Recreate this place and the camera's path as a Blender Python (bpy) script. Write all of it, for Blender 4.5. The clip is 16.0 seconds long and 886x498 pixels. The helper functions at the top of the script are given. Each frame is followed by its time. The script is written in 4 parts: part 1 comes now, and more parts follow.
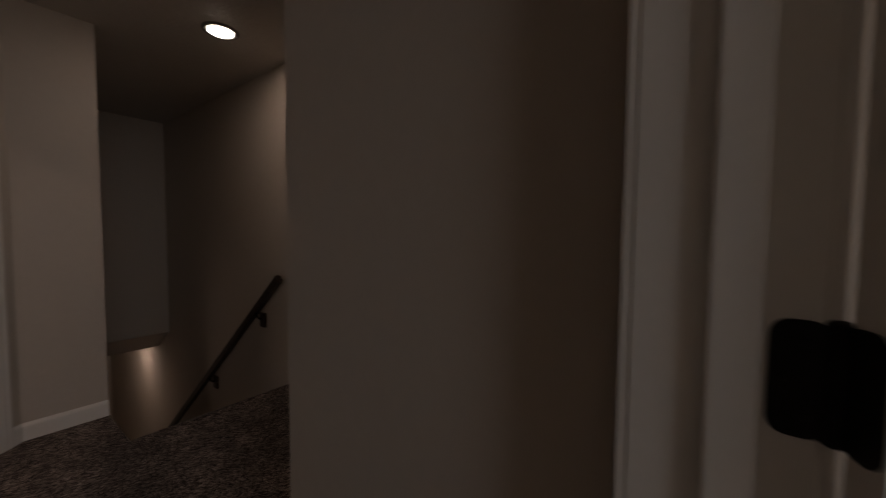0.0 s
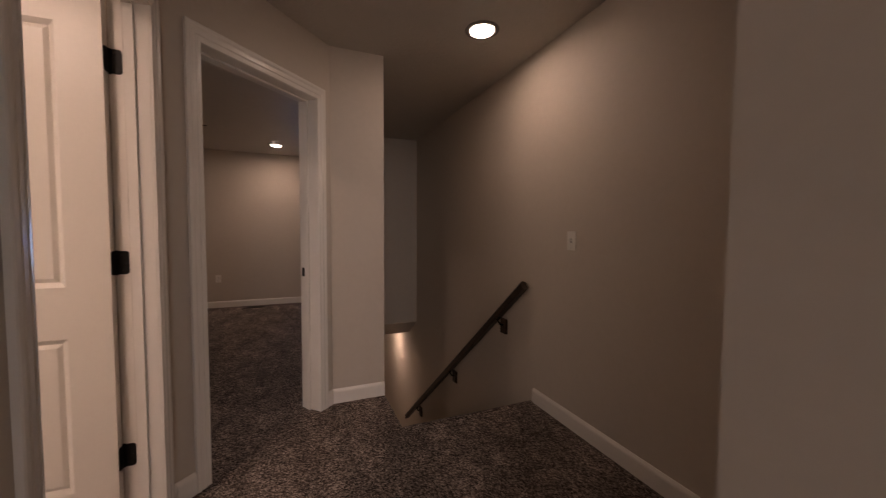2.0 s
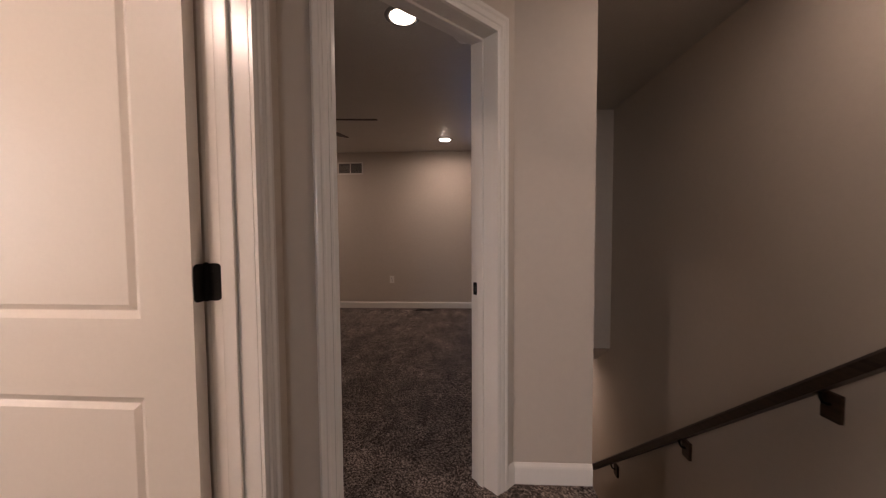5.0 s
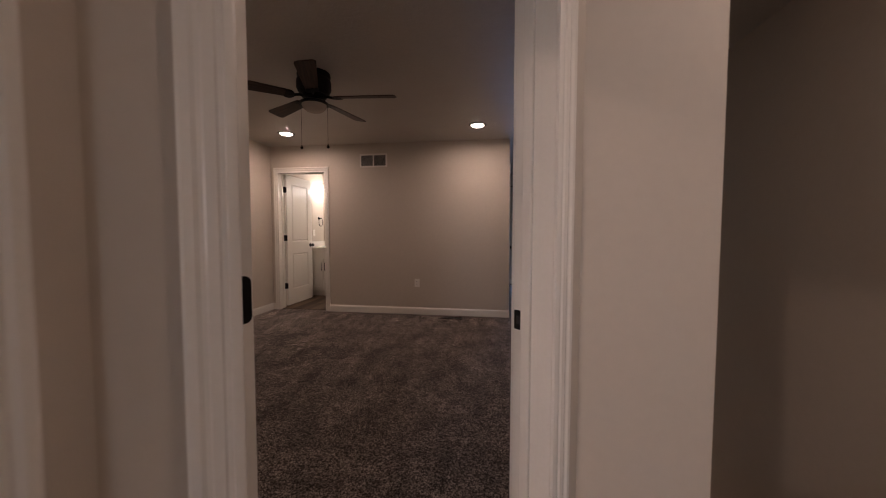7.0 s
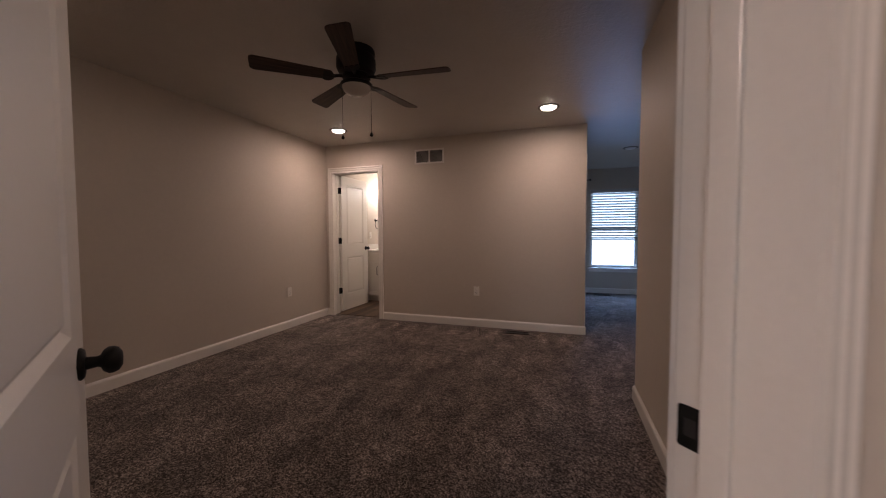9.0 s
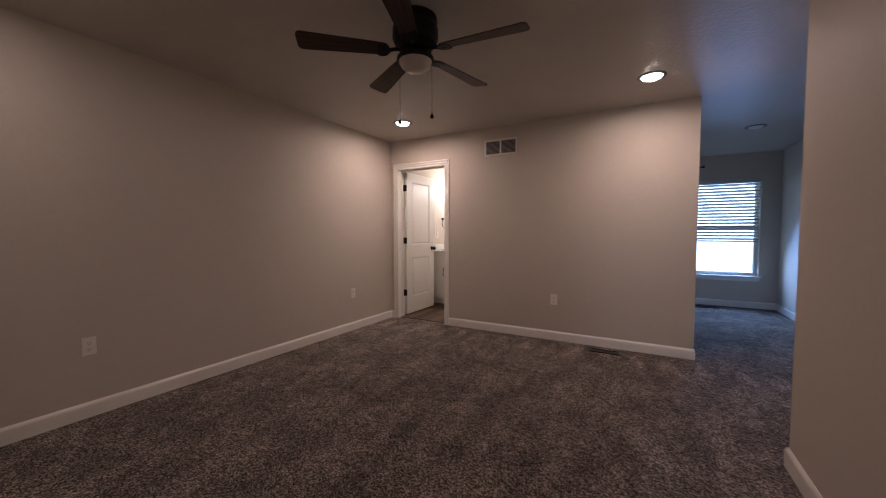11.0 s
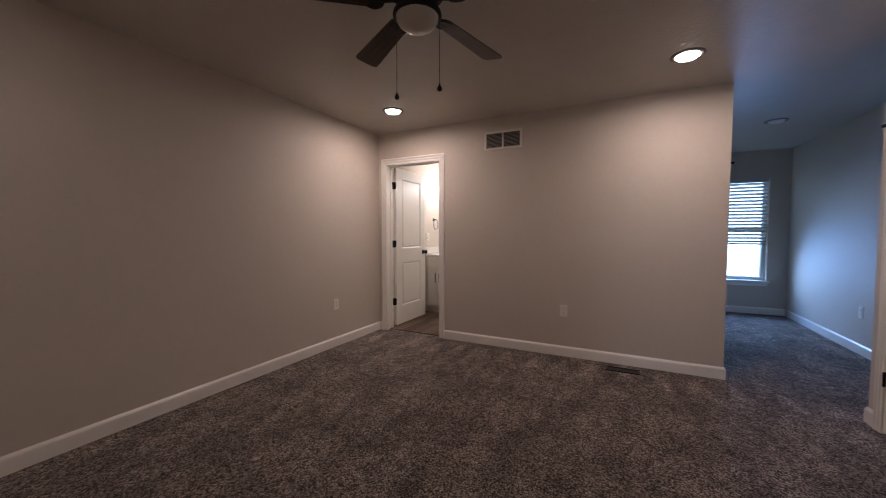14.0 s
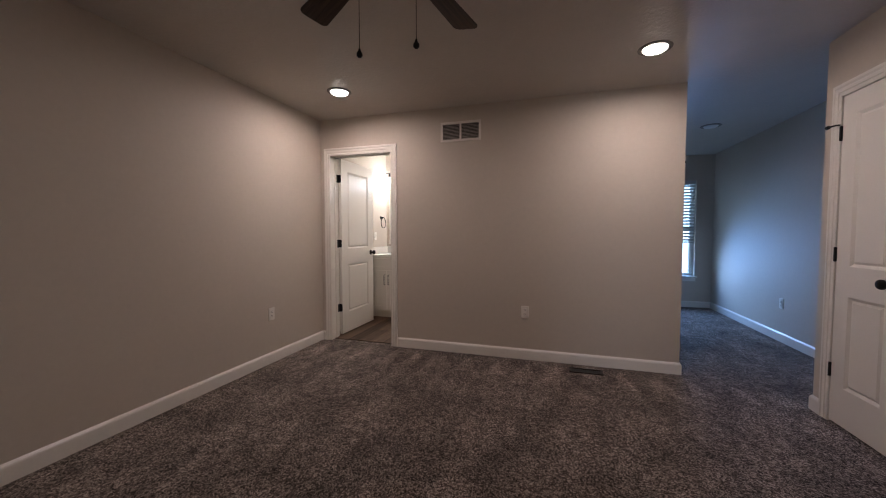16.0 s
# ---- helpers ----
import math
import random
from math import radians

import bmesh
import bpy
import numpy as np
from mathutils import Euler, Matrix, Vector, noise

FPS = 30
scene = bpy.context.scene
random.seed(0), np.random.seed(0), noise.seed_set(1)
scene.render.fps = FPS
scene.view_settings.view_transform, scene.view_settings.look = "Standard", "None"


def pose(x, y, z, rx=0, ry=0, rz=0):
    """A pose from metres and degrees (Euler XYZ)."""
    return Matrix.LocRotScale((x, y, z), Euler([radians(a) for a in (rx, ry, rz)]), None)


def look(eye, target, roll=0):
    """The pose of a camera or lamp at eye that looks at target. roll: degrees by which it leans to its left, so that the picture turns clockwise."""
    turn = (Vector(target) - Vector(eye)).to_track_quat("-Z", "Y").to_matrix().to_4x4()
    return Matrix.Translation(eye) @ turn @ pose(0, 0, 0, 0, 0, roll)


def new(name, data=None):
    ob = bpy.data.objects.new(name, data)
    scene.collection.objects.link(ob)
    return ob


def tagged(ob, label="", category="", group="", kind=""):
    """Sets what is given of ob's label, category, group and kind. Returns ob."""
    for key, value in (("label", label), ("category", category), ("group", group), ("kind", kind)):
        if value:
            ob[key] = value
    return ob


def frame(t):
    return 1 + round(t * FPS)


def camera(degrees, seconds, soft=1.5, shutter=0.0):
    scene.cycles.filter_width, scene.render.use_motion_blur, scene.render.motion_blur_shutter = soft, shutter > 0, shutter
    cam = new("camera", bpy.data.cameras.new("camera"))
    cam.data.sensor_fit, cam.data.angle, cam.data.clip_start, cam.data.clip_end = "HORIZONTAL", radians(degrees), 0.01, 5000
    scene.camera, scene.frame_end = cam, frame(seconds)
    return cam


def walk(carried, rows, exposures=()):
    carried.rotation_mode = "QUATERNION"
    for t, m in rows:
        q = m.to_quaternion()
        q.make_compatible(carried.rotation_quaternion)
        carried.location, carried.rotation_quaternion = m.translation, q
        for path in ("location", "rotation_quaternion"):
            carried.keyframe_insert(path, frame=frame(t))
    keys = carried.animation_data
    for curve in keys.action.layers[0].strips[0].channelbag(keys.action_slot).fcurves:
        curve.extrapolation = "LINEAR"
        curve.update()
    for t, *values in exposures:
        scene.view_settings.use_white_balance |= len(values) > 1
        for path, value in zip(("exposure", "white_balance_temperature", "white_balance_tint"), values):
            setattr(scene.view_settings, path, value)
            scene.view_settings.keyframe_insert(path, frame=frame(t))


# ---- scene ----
cam = camera(101.9, 16.0, soft=1.05, shutter=0.5)
PATH = [
    (0, (0.043, -0.15, 1.2), (1.652, 1.033, 1.1), 0.5),
    (0.5, (0.044, -0.053, 1.212), (1.441, 1.375, 1.116), 0.5),
    (1, (0.042, 0.074, 1.198), (1.219, 1.689, 1.103), 0.4),
    (1.5, (0.024, 0.214, 1.194), (0.976, 1.97, 1.1), 0.4),
    (2, (0.0, 0.345, 1.203), (0.759, 2.192, 1.107), 0.3),
    (2.5, (-0.016, 0.477, 1.199), (0.561, 2.389, 1.105), 0.3),
    (3, (-0.022, 0.619, 1.185), (0.387, 2.574, 1.092), 0.3),
    (3.5, (-0.014, 0.775, 1.194), (0.228, 2.759, 1.1), 0.2),
    (5.8, (-0.013, 1.477, 1.196), (-0.207, 3.465, 1.1), 0.0),
    (6, (-0.019, 1.537, 1.2), (-0.227, 3.524, 1.098), 0.2),
    (6.5, (-0.018, 1.675, 1.197), (-0.268, 3.656, 1.095), 0.2),
    (7, (-0.02, 1.825, 1.195), (-0.307, 3.802, 1.094), 0.1),
    (7.5, (-0.022, 1.97, 1.192), (-0.377, 3.936, 1.1), -0.0),
    (8, (-0.038, 2.101, 1.192), (-0.48, 4.049, 1.104), -0.1),
    (10.3, (-0.224, 2.632, 1.192), (-1.069, 4.443, 1.101), -0.1),
    (10.5, (-0.233, 2.665, 1.189), (-1.114, 4.458, 1.098), -0.1),
    (11, (-0.272, 2.765, 1.198), (-1.242, 4.511, 1.105), -0.0),
    (11.5, (-0.314, 2.851, 1.215), (-1.366, 4.55, 1.124), 0.1),
    (12, (-0.364, 2.92, 1.213), (-1.462, 4.589, 1.125), 0.0),
    (12.5, (-0.417, 2.979, 1.211), (-1.527, 4.641, 1.122), 0.1),
    (13, (-0.481, 3.04, 1.214), (-1.578, 4.71, 1.124), 0.1),
    (13.5, (-0.54, 3.089, 1.224), (-1.563, 4.805, 1.132), 0.1),
    (14, (-0.611, 3.129, 1.229), (-1.503, 4.917, 1.136), 0.0),
    (14.5, (-0.666, 3.163, 1.219), (-1.441, 5.005, 1.13), 0.1),
    (15, (-0.727, 3.212, 1.209), (-1.418, 5.087, 1.12), 0.0),
    (15.5, (-0.799, 3.282, 1.198), (-1.432, 5.177, 1.108), 0.1),
    (16, (-0.881, 3.358, 1.204), (-1.461, 5.27, 1.114), 0.0),
]
EXPOSURES = [(0.0, -2.12, 6700, 13), (0.5, -1.72, 7200, 20), (1.0, -1.36, 7500, 23), (1.5, -0.98, 7500, 23), (2.0, -0.72, 7400, 22), (2.5, -0.5, 7300, 21),
             (3.0, -0.36, 7100, 20), (3.5, -0.28, 7000, 18), (6.0, -0.28, 6700, 18), (8.0, -0.33, 6750, 20), (10.5, 0.02, 6300, 19), (12.0, 0.14, 6100, 18),
             (13.0, 0.13, 6050, 17), (16.0, 0.05, 5850, 12)]
walk(cam, [(t, look(eye, target, roll)) for t, eye, target, roll in PATH], EXPOSURES)

# ---- light ----
CEIL = 2.44
world = bpy.data.worlds.new("sky")
scene.world = world
world.use_nodes = True
wn = world.node_tree.nodes
sky = wn.new("ShaderNodeTexSky")
sky.sky_type, sky.sun_disc = "NISHITA", False
sky.sun_elevation, sky.sun_rotation = radians(44), radians(191)
wn["Background"].inputs[1].default_value = 0.15
world.node_tree.links.new(sky.outputs[0], wn["Background"].inputs[0])
sun = new("sun", bpy.data.lights.new("sun", "SUN"))
sun.data.energy, sun.data.angle, sun.data.color = 1.5, radians(10), (1.0, 0.96, 0.9)
sun.matrix_world = look((0, 0, 20), (1.5, 7.5, 12.5))

LAMP = (1.0, 0.77, 0.65)


def disc_lamp(name, x, y, z, watts, spread=180, size=0.134, color=LAMP):
    ob = new(name, bpy.data.lights.new(name, "AREA"))
    ob.data.shape, ob.data.size, ob.data.energy, ob.data.color = "DISK", size, watts, color
    ob.data.spread = radians(spread)
    ob.matrix_world = pose(x, y, z)
    return ob


def rect_lamp(name, eye, target, sx, sy, watts, color, spread=180):
    ob = new(name, bpy.data.lights.new(name, "AREA"))
    ob.data.shape, ob.data.size, ob.data.size_y, ob.data.energy, ob.data.color = "RECTANGLE", sx, sy, watts, color
    ob.data.spread = radians(spread)
    ob.matrix_world = look(eye, target)
    return ob


DOWNLIGHTS = [
    ("hall_lamp", 1.077, 2.353, CEIL, 5.0, 180),
    ("bedroom_lamp_a", -2.685, 6.169, CEIL, 9.0, 176),
    ("bedroom_lamp_b", -0.237, 6.13, CEIL, 9.0, 176),
    ("bedroom_lamp_c", -2.685, 3.1, CEIL, 2.2, 180),
    # Unseen fourth downlight, assumed from the layout and tuned dim.
    ("bedroom_lamp_assumed", -0.35, 3.35, CEIL, 0.65, 180),
    ("study_lamp", -1.35, 0.7, CEIL, 31.0, 180),
    ("lower_lamp", 1.25, 6.0, -0.3, 6.5, 180),
]
for lamp_name, lx, ly, lz, watts, beam in DOWNLIGHTS:
    disc_lamp(lamp_name, lx, ly, lz - 0.023, watts, beam)
rect_lamp("window_daylight", (0.89, 10.04, 0.92), (0.89, 7.2, -0.2), 0.74, 0.76, 17, (0.26, 0.5, 1.0), 125)
# Unseen window: inferred daylight, but warmed, placed and powered to fill the hall.
rect_lamp("south_daylight_fill", (-0.5, -3.36, 1.4), (-0.4, 0, 1.2), 1.88, 1.38, 80, (1.0, 0.9, 0.84))
# Added warm fill in an unseen west opening, softens light through the study doorway.
rect_lamp("study_fill", (-3.465, 0.85, 1.4), (0, 0.95, 1.3), 1.28, 1.28, 20, (1.0, 0.86, 0.75))
for vx in (-3.245, -2.845, -2.445):
    bulb_lamp = new("vanity_lamp", bpy.data.lights.new("vanity_lamp", "POINT"))
    bulb_lamp.data.energy, bulb_lamp.data.shadow_soft_size, bulb_lamp.data.color = 9.5, 0.03, (1.0, 0.94, 0.86)
    bulb_lamp.location = (vx, 8.28, 1.93)

# ---- materials ----


def mat(name, color, rough=0.6, metal=0.0, vary=0.06, scale=6.0, fine=90.0, bump=0.05, bump_scale=160.0, spec=0.5, pieces=0.0, dist=0.002):
    m = bpy.data.materials.new(name)
    m.use_nodes = True
    nt = m.node_tree
    n, l = nt.nodes, nt.links
    b = n["Principled BSDF"]
    b.inputs["Roughness"].default_value, b.inputs["Metallic"].default_value = rough, metal
    b.inputs["Specular IOR Level"].default_value = spec
    co = n.new("ShaderNodeTexCoord")
    big, small = n.new("ShaderNodeTexNoise"), n.new("ShaderNodeTexNoise")
    big.inputs["Scale"].default_value, small.inputs["Scale"].default_value = scale, fine
    big.inputs["Detail"].default_value = small.inputs["Detail"].default_value = 4
    for t in (big, small):
        l.new(co.outputs["Object"], t.inputs["Vector"])
    add = n.new("ShaderNodeMath")
    add.operation = "ADD"
    l.new(big.outputs[0], add.inputs[0])
    l.new(small.outputs[0], add.inputs[1])
    last = add
    if pieces:
        info, mul, plus = n.new("ShaderNodeObjectInfo"), n.new("ShaderNodeMath"), n.new("ShaderNodeMath")
        mul.operation, plus.operation = "MULTIPLY_ADD", "ADD"
        mul.inputs[1].default_value, mul.inputs[2].default_value = pieces, -pieces / 2
        l.new(info.outputs["Random"], mul.inputs[0])
        l.new(last.outputs[0], plus.inputs[0])
        l.new(mul.outputs[0], plus.inputs[1])
        last = plus
    ramp = n.new("ShaderNodeMapRange")
    ramp.inputs["From Min"].default_value, ramp.inputs["From Max"].default_value = 0.6, 1.4
    ramp.inputs["To Min"].default_value, ramp.inputs["To Max"].default_value = 1 - vary, 1 + vary
    l.new(last.outputs[0], ramp.inputs["Value"])
    tint = n.new("ShaderNodeVectorMath")
    tint.operation = "SCALE"
    tint.inputs[0].default_value = color
    l.new(ramp.outputs[0], tint.inputs["Scale"])
    l.new(tint.outputs[0], b.inputs["Base Color"])
    if bump:
        tex, bp = n.new("ShaderNodeTexNoise"), n.new("ShaderNodeBump")
        tex.inputs["Scale"].default_value, tex.inputs["Detail"].default_value = bump_scale, 3
        bp.inputs["Strength"].default_value, bp.inputs["Distance"].default_value = bump, dist
        l.new(co.outputs["Object"], tex.inputs["Vector"])
        l.new(tex.outputs[0], bp.inputs["Height"])
        l.new(bp.outputs[0], b.inputs["Normal"])
    return m


def ceiling_material():
    """Knock-down plaster: flat islands over a finer stipple."""
    m = mat("knockdown ceiling", (0.54, 0.5, 0.45), 0.42, vary=0.04, bump=0, spec=0.2)
    n, l = m.node_tree.nodes, m.node_tree.links
    co, tex, cut, bp = n.new("ShaderNodeTexCoord"), n.new("ShaderNodeTexNoise"), n.new("ShaderNodeMapRange"), n.new("ShaderNodeBump")
    tex.inputs["Scale"].default_value, tex.inputs["Detail"].default_value = 42, 2.5
    cut.inputs["From Min"].default_value, cut.inputs["From Max"].default_value = 0.44, 0.6
    bp.inputs["Strength"].default_value, bp.inputs["Distance"].default_value = 0.3, 0.0025
    l.new(co.outputs["Object"], tex.inputs["Vector"])
    l.new(tex.outputs[0], cut.inputs["Value"])
    l.new(cut.outputs[0], bp.inputs["Height"])
    l.new(bp.outputs[0], n["Principled BSDF"].inputs["Normal"])
    return m


def carpet_material():
    """Frieze carpet: twisted tufts of mixed browns, soft patches where the pile leans."""
    m = bpy.data.materials.new("frieze carpet")
    m.use_nodes = True
    n, l = m.node_tree.nodes, m.node_tree.links
    b = n["Principled BSDF"]
    b.inputs["Roughness"].default_value = 1.0
    b.inputs["Specular IOR Level"].default_value = 0.03
    b.inputs["Sheen Weight"].default_value = 0.08
    co = n.new("ShaderNodeTexCoord")
    warp, lean, patch = (n.new("ShaderNodeTexNoise") for _ in range(3))
    for t, s, d in ((warp, 55, 2), (lean, 13, 5), (patch, 3.2, 5)):
        t.inputs["Scale"].default_value, t.inputs["Detail"].default_value = s, d
        l.new(co.outputs["Object"], t.inputs["Vector"])
    push = n.new("ShaderNodeVectorMath")
    push.operation = "MULTIPLY_ADD"
    push.inputs[1].default_value = (0.014, 0.014, 0.0)
    l.new(warp.outputs["Color"], push.inputs[0])
    l.new(co.outputs["Object"], push.inputs[2])
    tuft, pile = n.new("ShaderNodeTexVoronoi"), n.new("ShaderNodeTexVoronoi")
    tuft.inputs["Scale"].default_value, pile.inputs["Scale"].default_value = 150, 270
    for t in (tuft, pile):
        l.new(push.outputs[0], t.inputs["Vector"])
    sep, sep2 = n.new("ShaderNodeSeparateColor"), n.new("ShaderNodeSeparateColor")
    l.new(tuft.outputs["Color"], sep.inputs[0])
    l.new(pile.outputs["Color"], sep2.inputs[0])
    mix = n.new("ShaderNodeMath")
    mix.operation = "MULTIPLY_ADD"
    mix.inputs[1].default_value = 0.6
    half = n.new("ShaderNodeMath")
    half.operation = "MULTIPLY"
    half.inputs[1].default_value = 0.4
    l.new(sep2.outputs[0], half.inputs[0])
    l.new(sep.outputs[0], mix.inputs[0])
    l.new(half.outputs[0], mix.inputs[2])
    ramp = n.new("ShaderNodeValToRGB")
    ramp.color_ramp.elements[0].position, ramp.color_ramp.elements[0].color = 0.15, (0.016, 0.012, 0.01, 1)
    ramp.color_ramp.elements[1].position, ramp.color_ramp.elements[1].color = 0.85, (0.44, 0.37, 0.325, 1)
    mid = ramp.color_ramp.elements.new(0.5)
    mid.color = (0.116, 0.088, 0.075, 1)
    l.new(mix.outputs[0], ramp.inputs[0])
    lie = n.new("ShaderNodeMath")
    lie.operation = "MULTIPLY"
    l.new(lean.outputs[0], lie.inputs[0])
    l.new(patch.outputs[0], lie.inputs[1])
    wear = n.new("ShaderNodeMapRange")
    wear.inputs["From Min"].default_value, wear.inputs["From Max"].default_value = 0.15, 0.36
    wear.inputs["To Min"].default_value, wear.inputs["To Max"].default_value = 0.74, 1.32
    l.new(lie.outputs[0], wear.inputs["Value"])
    lane, sweep, swept = n.new("ShaderNodeMapping"), n.new("ShaderNodeTexNoise"), n.new("ShaderNodeMapRange")
    lane.inputs["Scale"].default_value = (5.5, 1.3, 1.0)
    lane.inputs["Rotation"].default_value = (0, 0, radians(12))
    sweep.inputs["Scale"].default_value, sweep.inputs["Detail"].default_value = 1.0, 3
    swept.inputs["From Min"].default_value, swept.inputs["From Max"].default_value = 0.44, 0.56
    swept.inputs["To Min"].default_value, swept.inputs["To Max"].default_value = 0.88, 1.12
    l.new(co.outputs["Object"], lane.inputs["Vector"])
    l.new(lane.outputs[0], sweep.inputs["Vector"])
    l.new(sweep.outputs[0], swept.inputs["Value"])
    both = n.new("ShaderNodeMath")
    both.operation = "MULTIPLY"
    l.new(wear.outputs[0], both.inputs[0])
    l.new(swept.outputs[0], both.inputs[1])
    # wedge-shaped vacuum strokes that end at the north partition
    def calc(op, a, b=None, c=None):
        nd = n.new("ShaderNodeMath")
        nd.operation = op
        for slot, val in enumerate((a, b, c)):
            if val is None:
                continue
            if isinstance(val, (int, float)):
                nd.inputs[slot].default_value = val
            else:
                l.new(val, nd.inputs[slot])
        return nd.outputs[0]

    xyz = n.new("ShaderNodeSeparateXYZ")
    l.new(co.outputs["Object"], xyz.inputs[0])
    along_x = calc("MULTIPLY_ADD", patch.outputs[0], 0.1, xyz.outputs[0])
    saw = calc("PINGPONG", along_x, 0.13)
    away = calc("SUBTRACT", 6.82, xyz.outputs[1])
    edge = calc("SUBTRACT", calc("MULTIPLY_ADD", away, 0.26, -0.012), calc("MULTIPLY_ADD", lean.outputs[0], 0.03, saw))
    wedge, fade = n.new("ShaderNodeMapRange"), n.new("ShaderNodeMapRange")
    wedge.inputs["From Min"].default_value, wedge.inputs["From Max"].default_value = -0.02, 0.012
    fade.inputs["From Min"].default_value, fade.inputs["From Max"].default_value = 0.3, 0.75
    fade.inputs["To Min"].default_value, fade.inputs["To Max"].default_value = 0.55, 0.0
    l.new(edge, wedge.inputs["Value"])
    l.new(away, fade.inputs["Value"])
    dull = calc("MULTIPLY", calc("GREATER_THAN", away, 0.0), calc("LESS_THAN", away, 0.45))
    near = calc("SUBTRACT", calc("MULTIPLY", calc("MULTIPLY", dull, wedge.outputs[0]), fade.outputs[0]), calc("MULTIPLY", dull, 0.12))
    strokes = calc("MULTIPLY", both.outputs[0], calc("ADD", near, 1.0))
    tint = n.new("ShaderNodeVectorMath")
    tint.operation = "SCALE"
    l.new(ramp.outputs[0], tint.inputs[0])
    l.new(strokes, tint.inputs["Scale"])
    l.new(tint.outputs[0], b.inputs["Base Color"])
    bp = n.new("ShaderNodeBump")
    bp.inputs["Strength"].default_value, bp.inputs["Distance"].default_value = 0.8, 0.006
    l.new(mix.outputs[0], bp.inputs["Height"])
    l.new(bp.outputs[0], b.inputs["Normal"])
    return m


def wood_material(name, dark, light, rough, along="Y", pieces=0.4, spec=0.5):
    m = bpy.data.materials.new(name)
    m.use_nodes = True
    n, l = m.node_tree.nodes, m.node_tree.links
    b = n["Principled BSDF"]
    b.inputs["Roughness"].default_value, b.inputs["Specular IOR Level"].default_value = rough, spec
    co, mp, grain, info = n.new("ShaderNodeTexCoord"), n.new("ShaderNodeMapping"), n.new("ShaderNodeTexNoise"), n.new("ShaderNodeObjectInfo")
    mp.inputs["Scale"].default_value = (3, 60, 60) if along == "X" else (60, 3, 60)
    grain.inputs["Scale"].default_value, grain.inputs["Detail"].default_value, grain.inputs["Distortion"].default_value = 1.0, 5, 0.6
    l.new(co.outputs["Object"], mp.inputs["Vector"])
    l.new(mp.outputs[0], grain.inputs["Vector"])
    sh, ramp, bp = n.new("ShaderNodeMath"), n.new("ShaderNodeValToRGB"), n.new("ShaderNodeBump")
    sh.operation = "MULTIPLY_ADD"
    sh.inputs[1].default_value = pieces
    l.new(info.outputs["Random"], sh.inputs[0])
    l.new(grain.outputs[0], sh.inputs[2])
    ramp.color_ramp.elements[0].position, ramp.color_ramp.elements[0].color = 0.3, (*dark, 1)
    ramp.color_ramp.elements[1].position, ramp.color_ramp.elements[1].color = 0.7 + pieces, (*light, 1)
    l.new(sh.outputs[0], ramp.inputs[0])
    l.new(ramp.outputs[0], b.inputs["Base Color"])
    bp.inputs["Strength"].default_value, bp.inputs["Distance"].default_value = 0.25, 0.001
    l.new(grain.outputs[0], bp.inputs["Height"])
    l.new(bp.outputs[0], b.inputs["Normal"])
    return m


def glow(name, color, strength):
    m = bpy.data.materials.new(name)
    m.use_nodes = True
    b = m.node_tree.nodes["Principled BSDF"]
    b.inputs["Base Color"].default_value = (0.8, 0.8, 0.8, 1)
    b.inputs["Emission Color"].default_value = (*color, 1)
    b.inputs["Emission Strength"].default_value = strength
    return m


def glass_material():
    m = bpy.data.materials.new("window glass")
    m.use_nodes = True
    b = m.node_tree.nodes["Principled BSDF"]
    b.inputs["Transmission Weight"].default_value, b.inputs["Roughness"].default_value, b.inputs["IOR"].default_value = 1.0, 0.0, 1.02
    return m


PAINT = mat("greige wall paint", (0.57, 0.5, 0.425), 0.62, vary=0.03, scale=1.3, fine=30, bump=0.12, bump_scale=210, dist=0.001, spec=0.35)
PLASTER = ceiling_material()
TRIM = mat("white trim enamel", (0.82, 0.78, 0.72), 0.24, vary=0.025, scale=4, bump=0.03, bump_scale=90, dist=0.001)
DOOR = mat("white door enamel", (0.82, 0.78, 0.72), 0.36, vary=0.02, scale=3, bump=0.05, bump_scale=140, dist=0.001)
BLACK = mat("oil-rubbed black metal", (0.006, 0.0055, 0.005), 0.5, metal=0.0, vary=0.3, bump=0.04, spec=0.2)
FANBLACK = mat("matt black fan metal", (0.006, 0.005, 0.0045), 0.5, spec=0.2, vary=0.2, bump=0.02)
CARPET = carpet_material()
RING = mat("brushed nickel light trim", (0.17, 0.155, 0.14), 0.42, spec=0.4, vary=0.02, bump=0)
PLASTIC = mat("white plastic", (0.78, 0.74, 0.68), 0.35, vary=0.02, bump=0)
SLOT = mat("dark slot", (0.02, 0.018, 0.016), 0.7, vary=0.1, bump=0)
RAIL = wood_material("dark-stained rail", (0.018, 0.011, 0.008), (0.05, 0.032, 0.022), 0.38, "Y", 0.0)
BLOCK = wood_material("brown-stained block", (0.03, 0.017, 0.01), (0.08, 0.046, 0.026), 0.4, "Y", 0.1)
BLADE = wood_material("walnut fan blade", (0.014, 0.007, 0.005), (0.075, 0.042, 0.028), 0.5, "X", 0.05, 0.2)
PLANK = wood_material("grey-brown vinyl plank", (0.03, 0.02, 0.013), (0.16, 0.105, 0.07), 0.6, "Y", 0.5, 0.12)
BRONZE = mat("brown register metal", (0.014, 0.009, 0.007), 0.5, metal=0.0, spec=0.25, vary=0.2, bump=0.03)
LOUVRE = mat("dark louvre enamel", (0.01, 0.007, 0.005), 0.85, spec=0.03, vary=0.2, bump=0)
CABINET = mat("white cabinet paint", (0.74, 0.7, 0.63), 0.38, vary=0.02, bump=0.02)
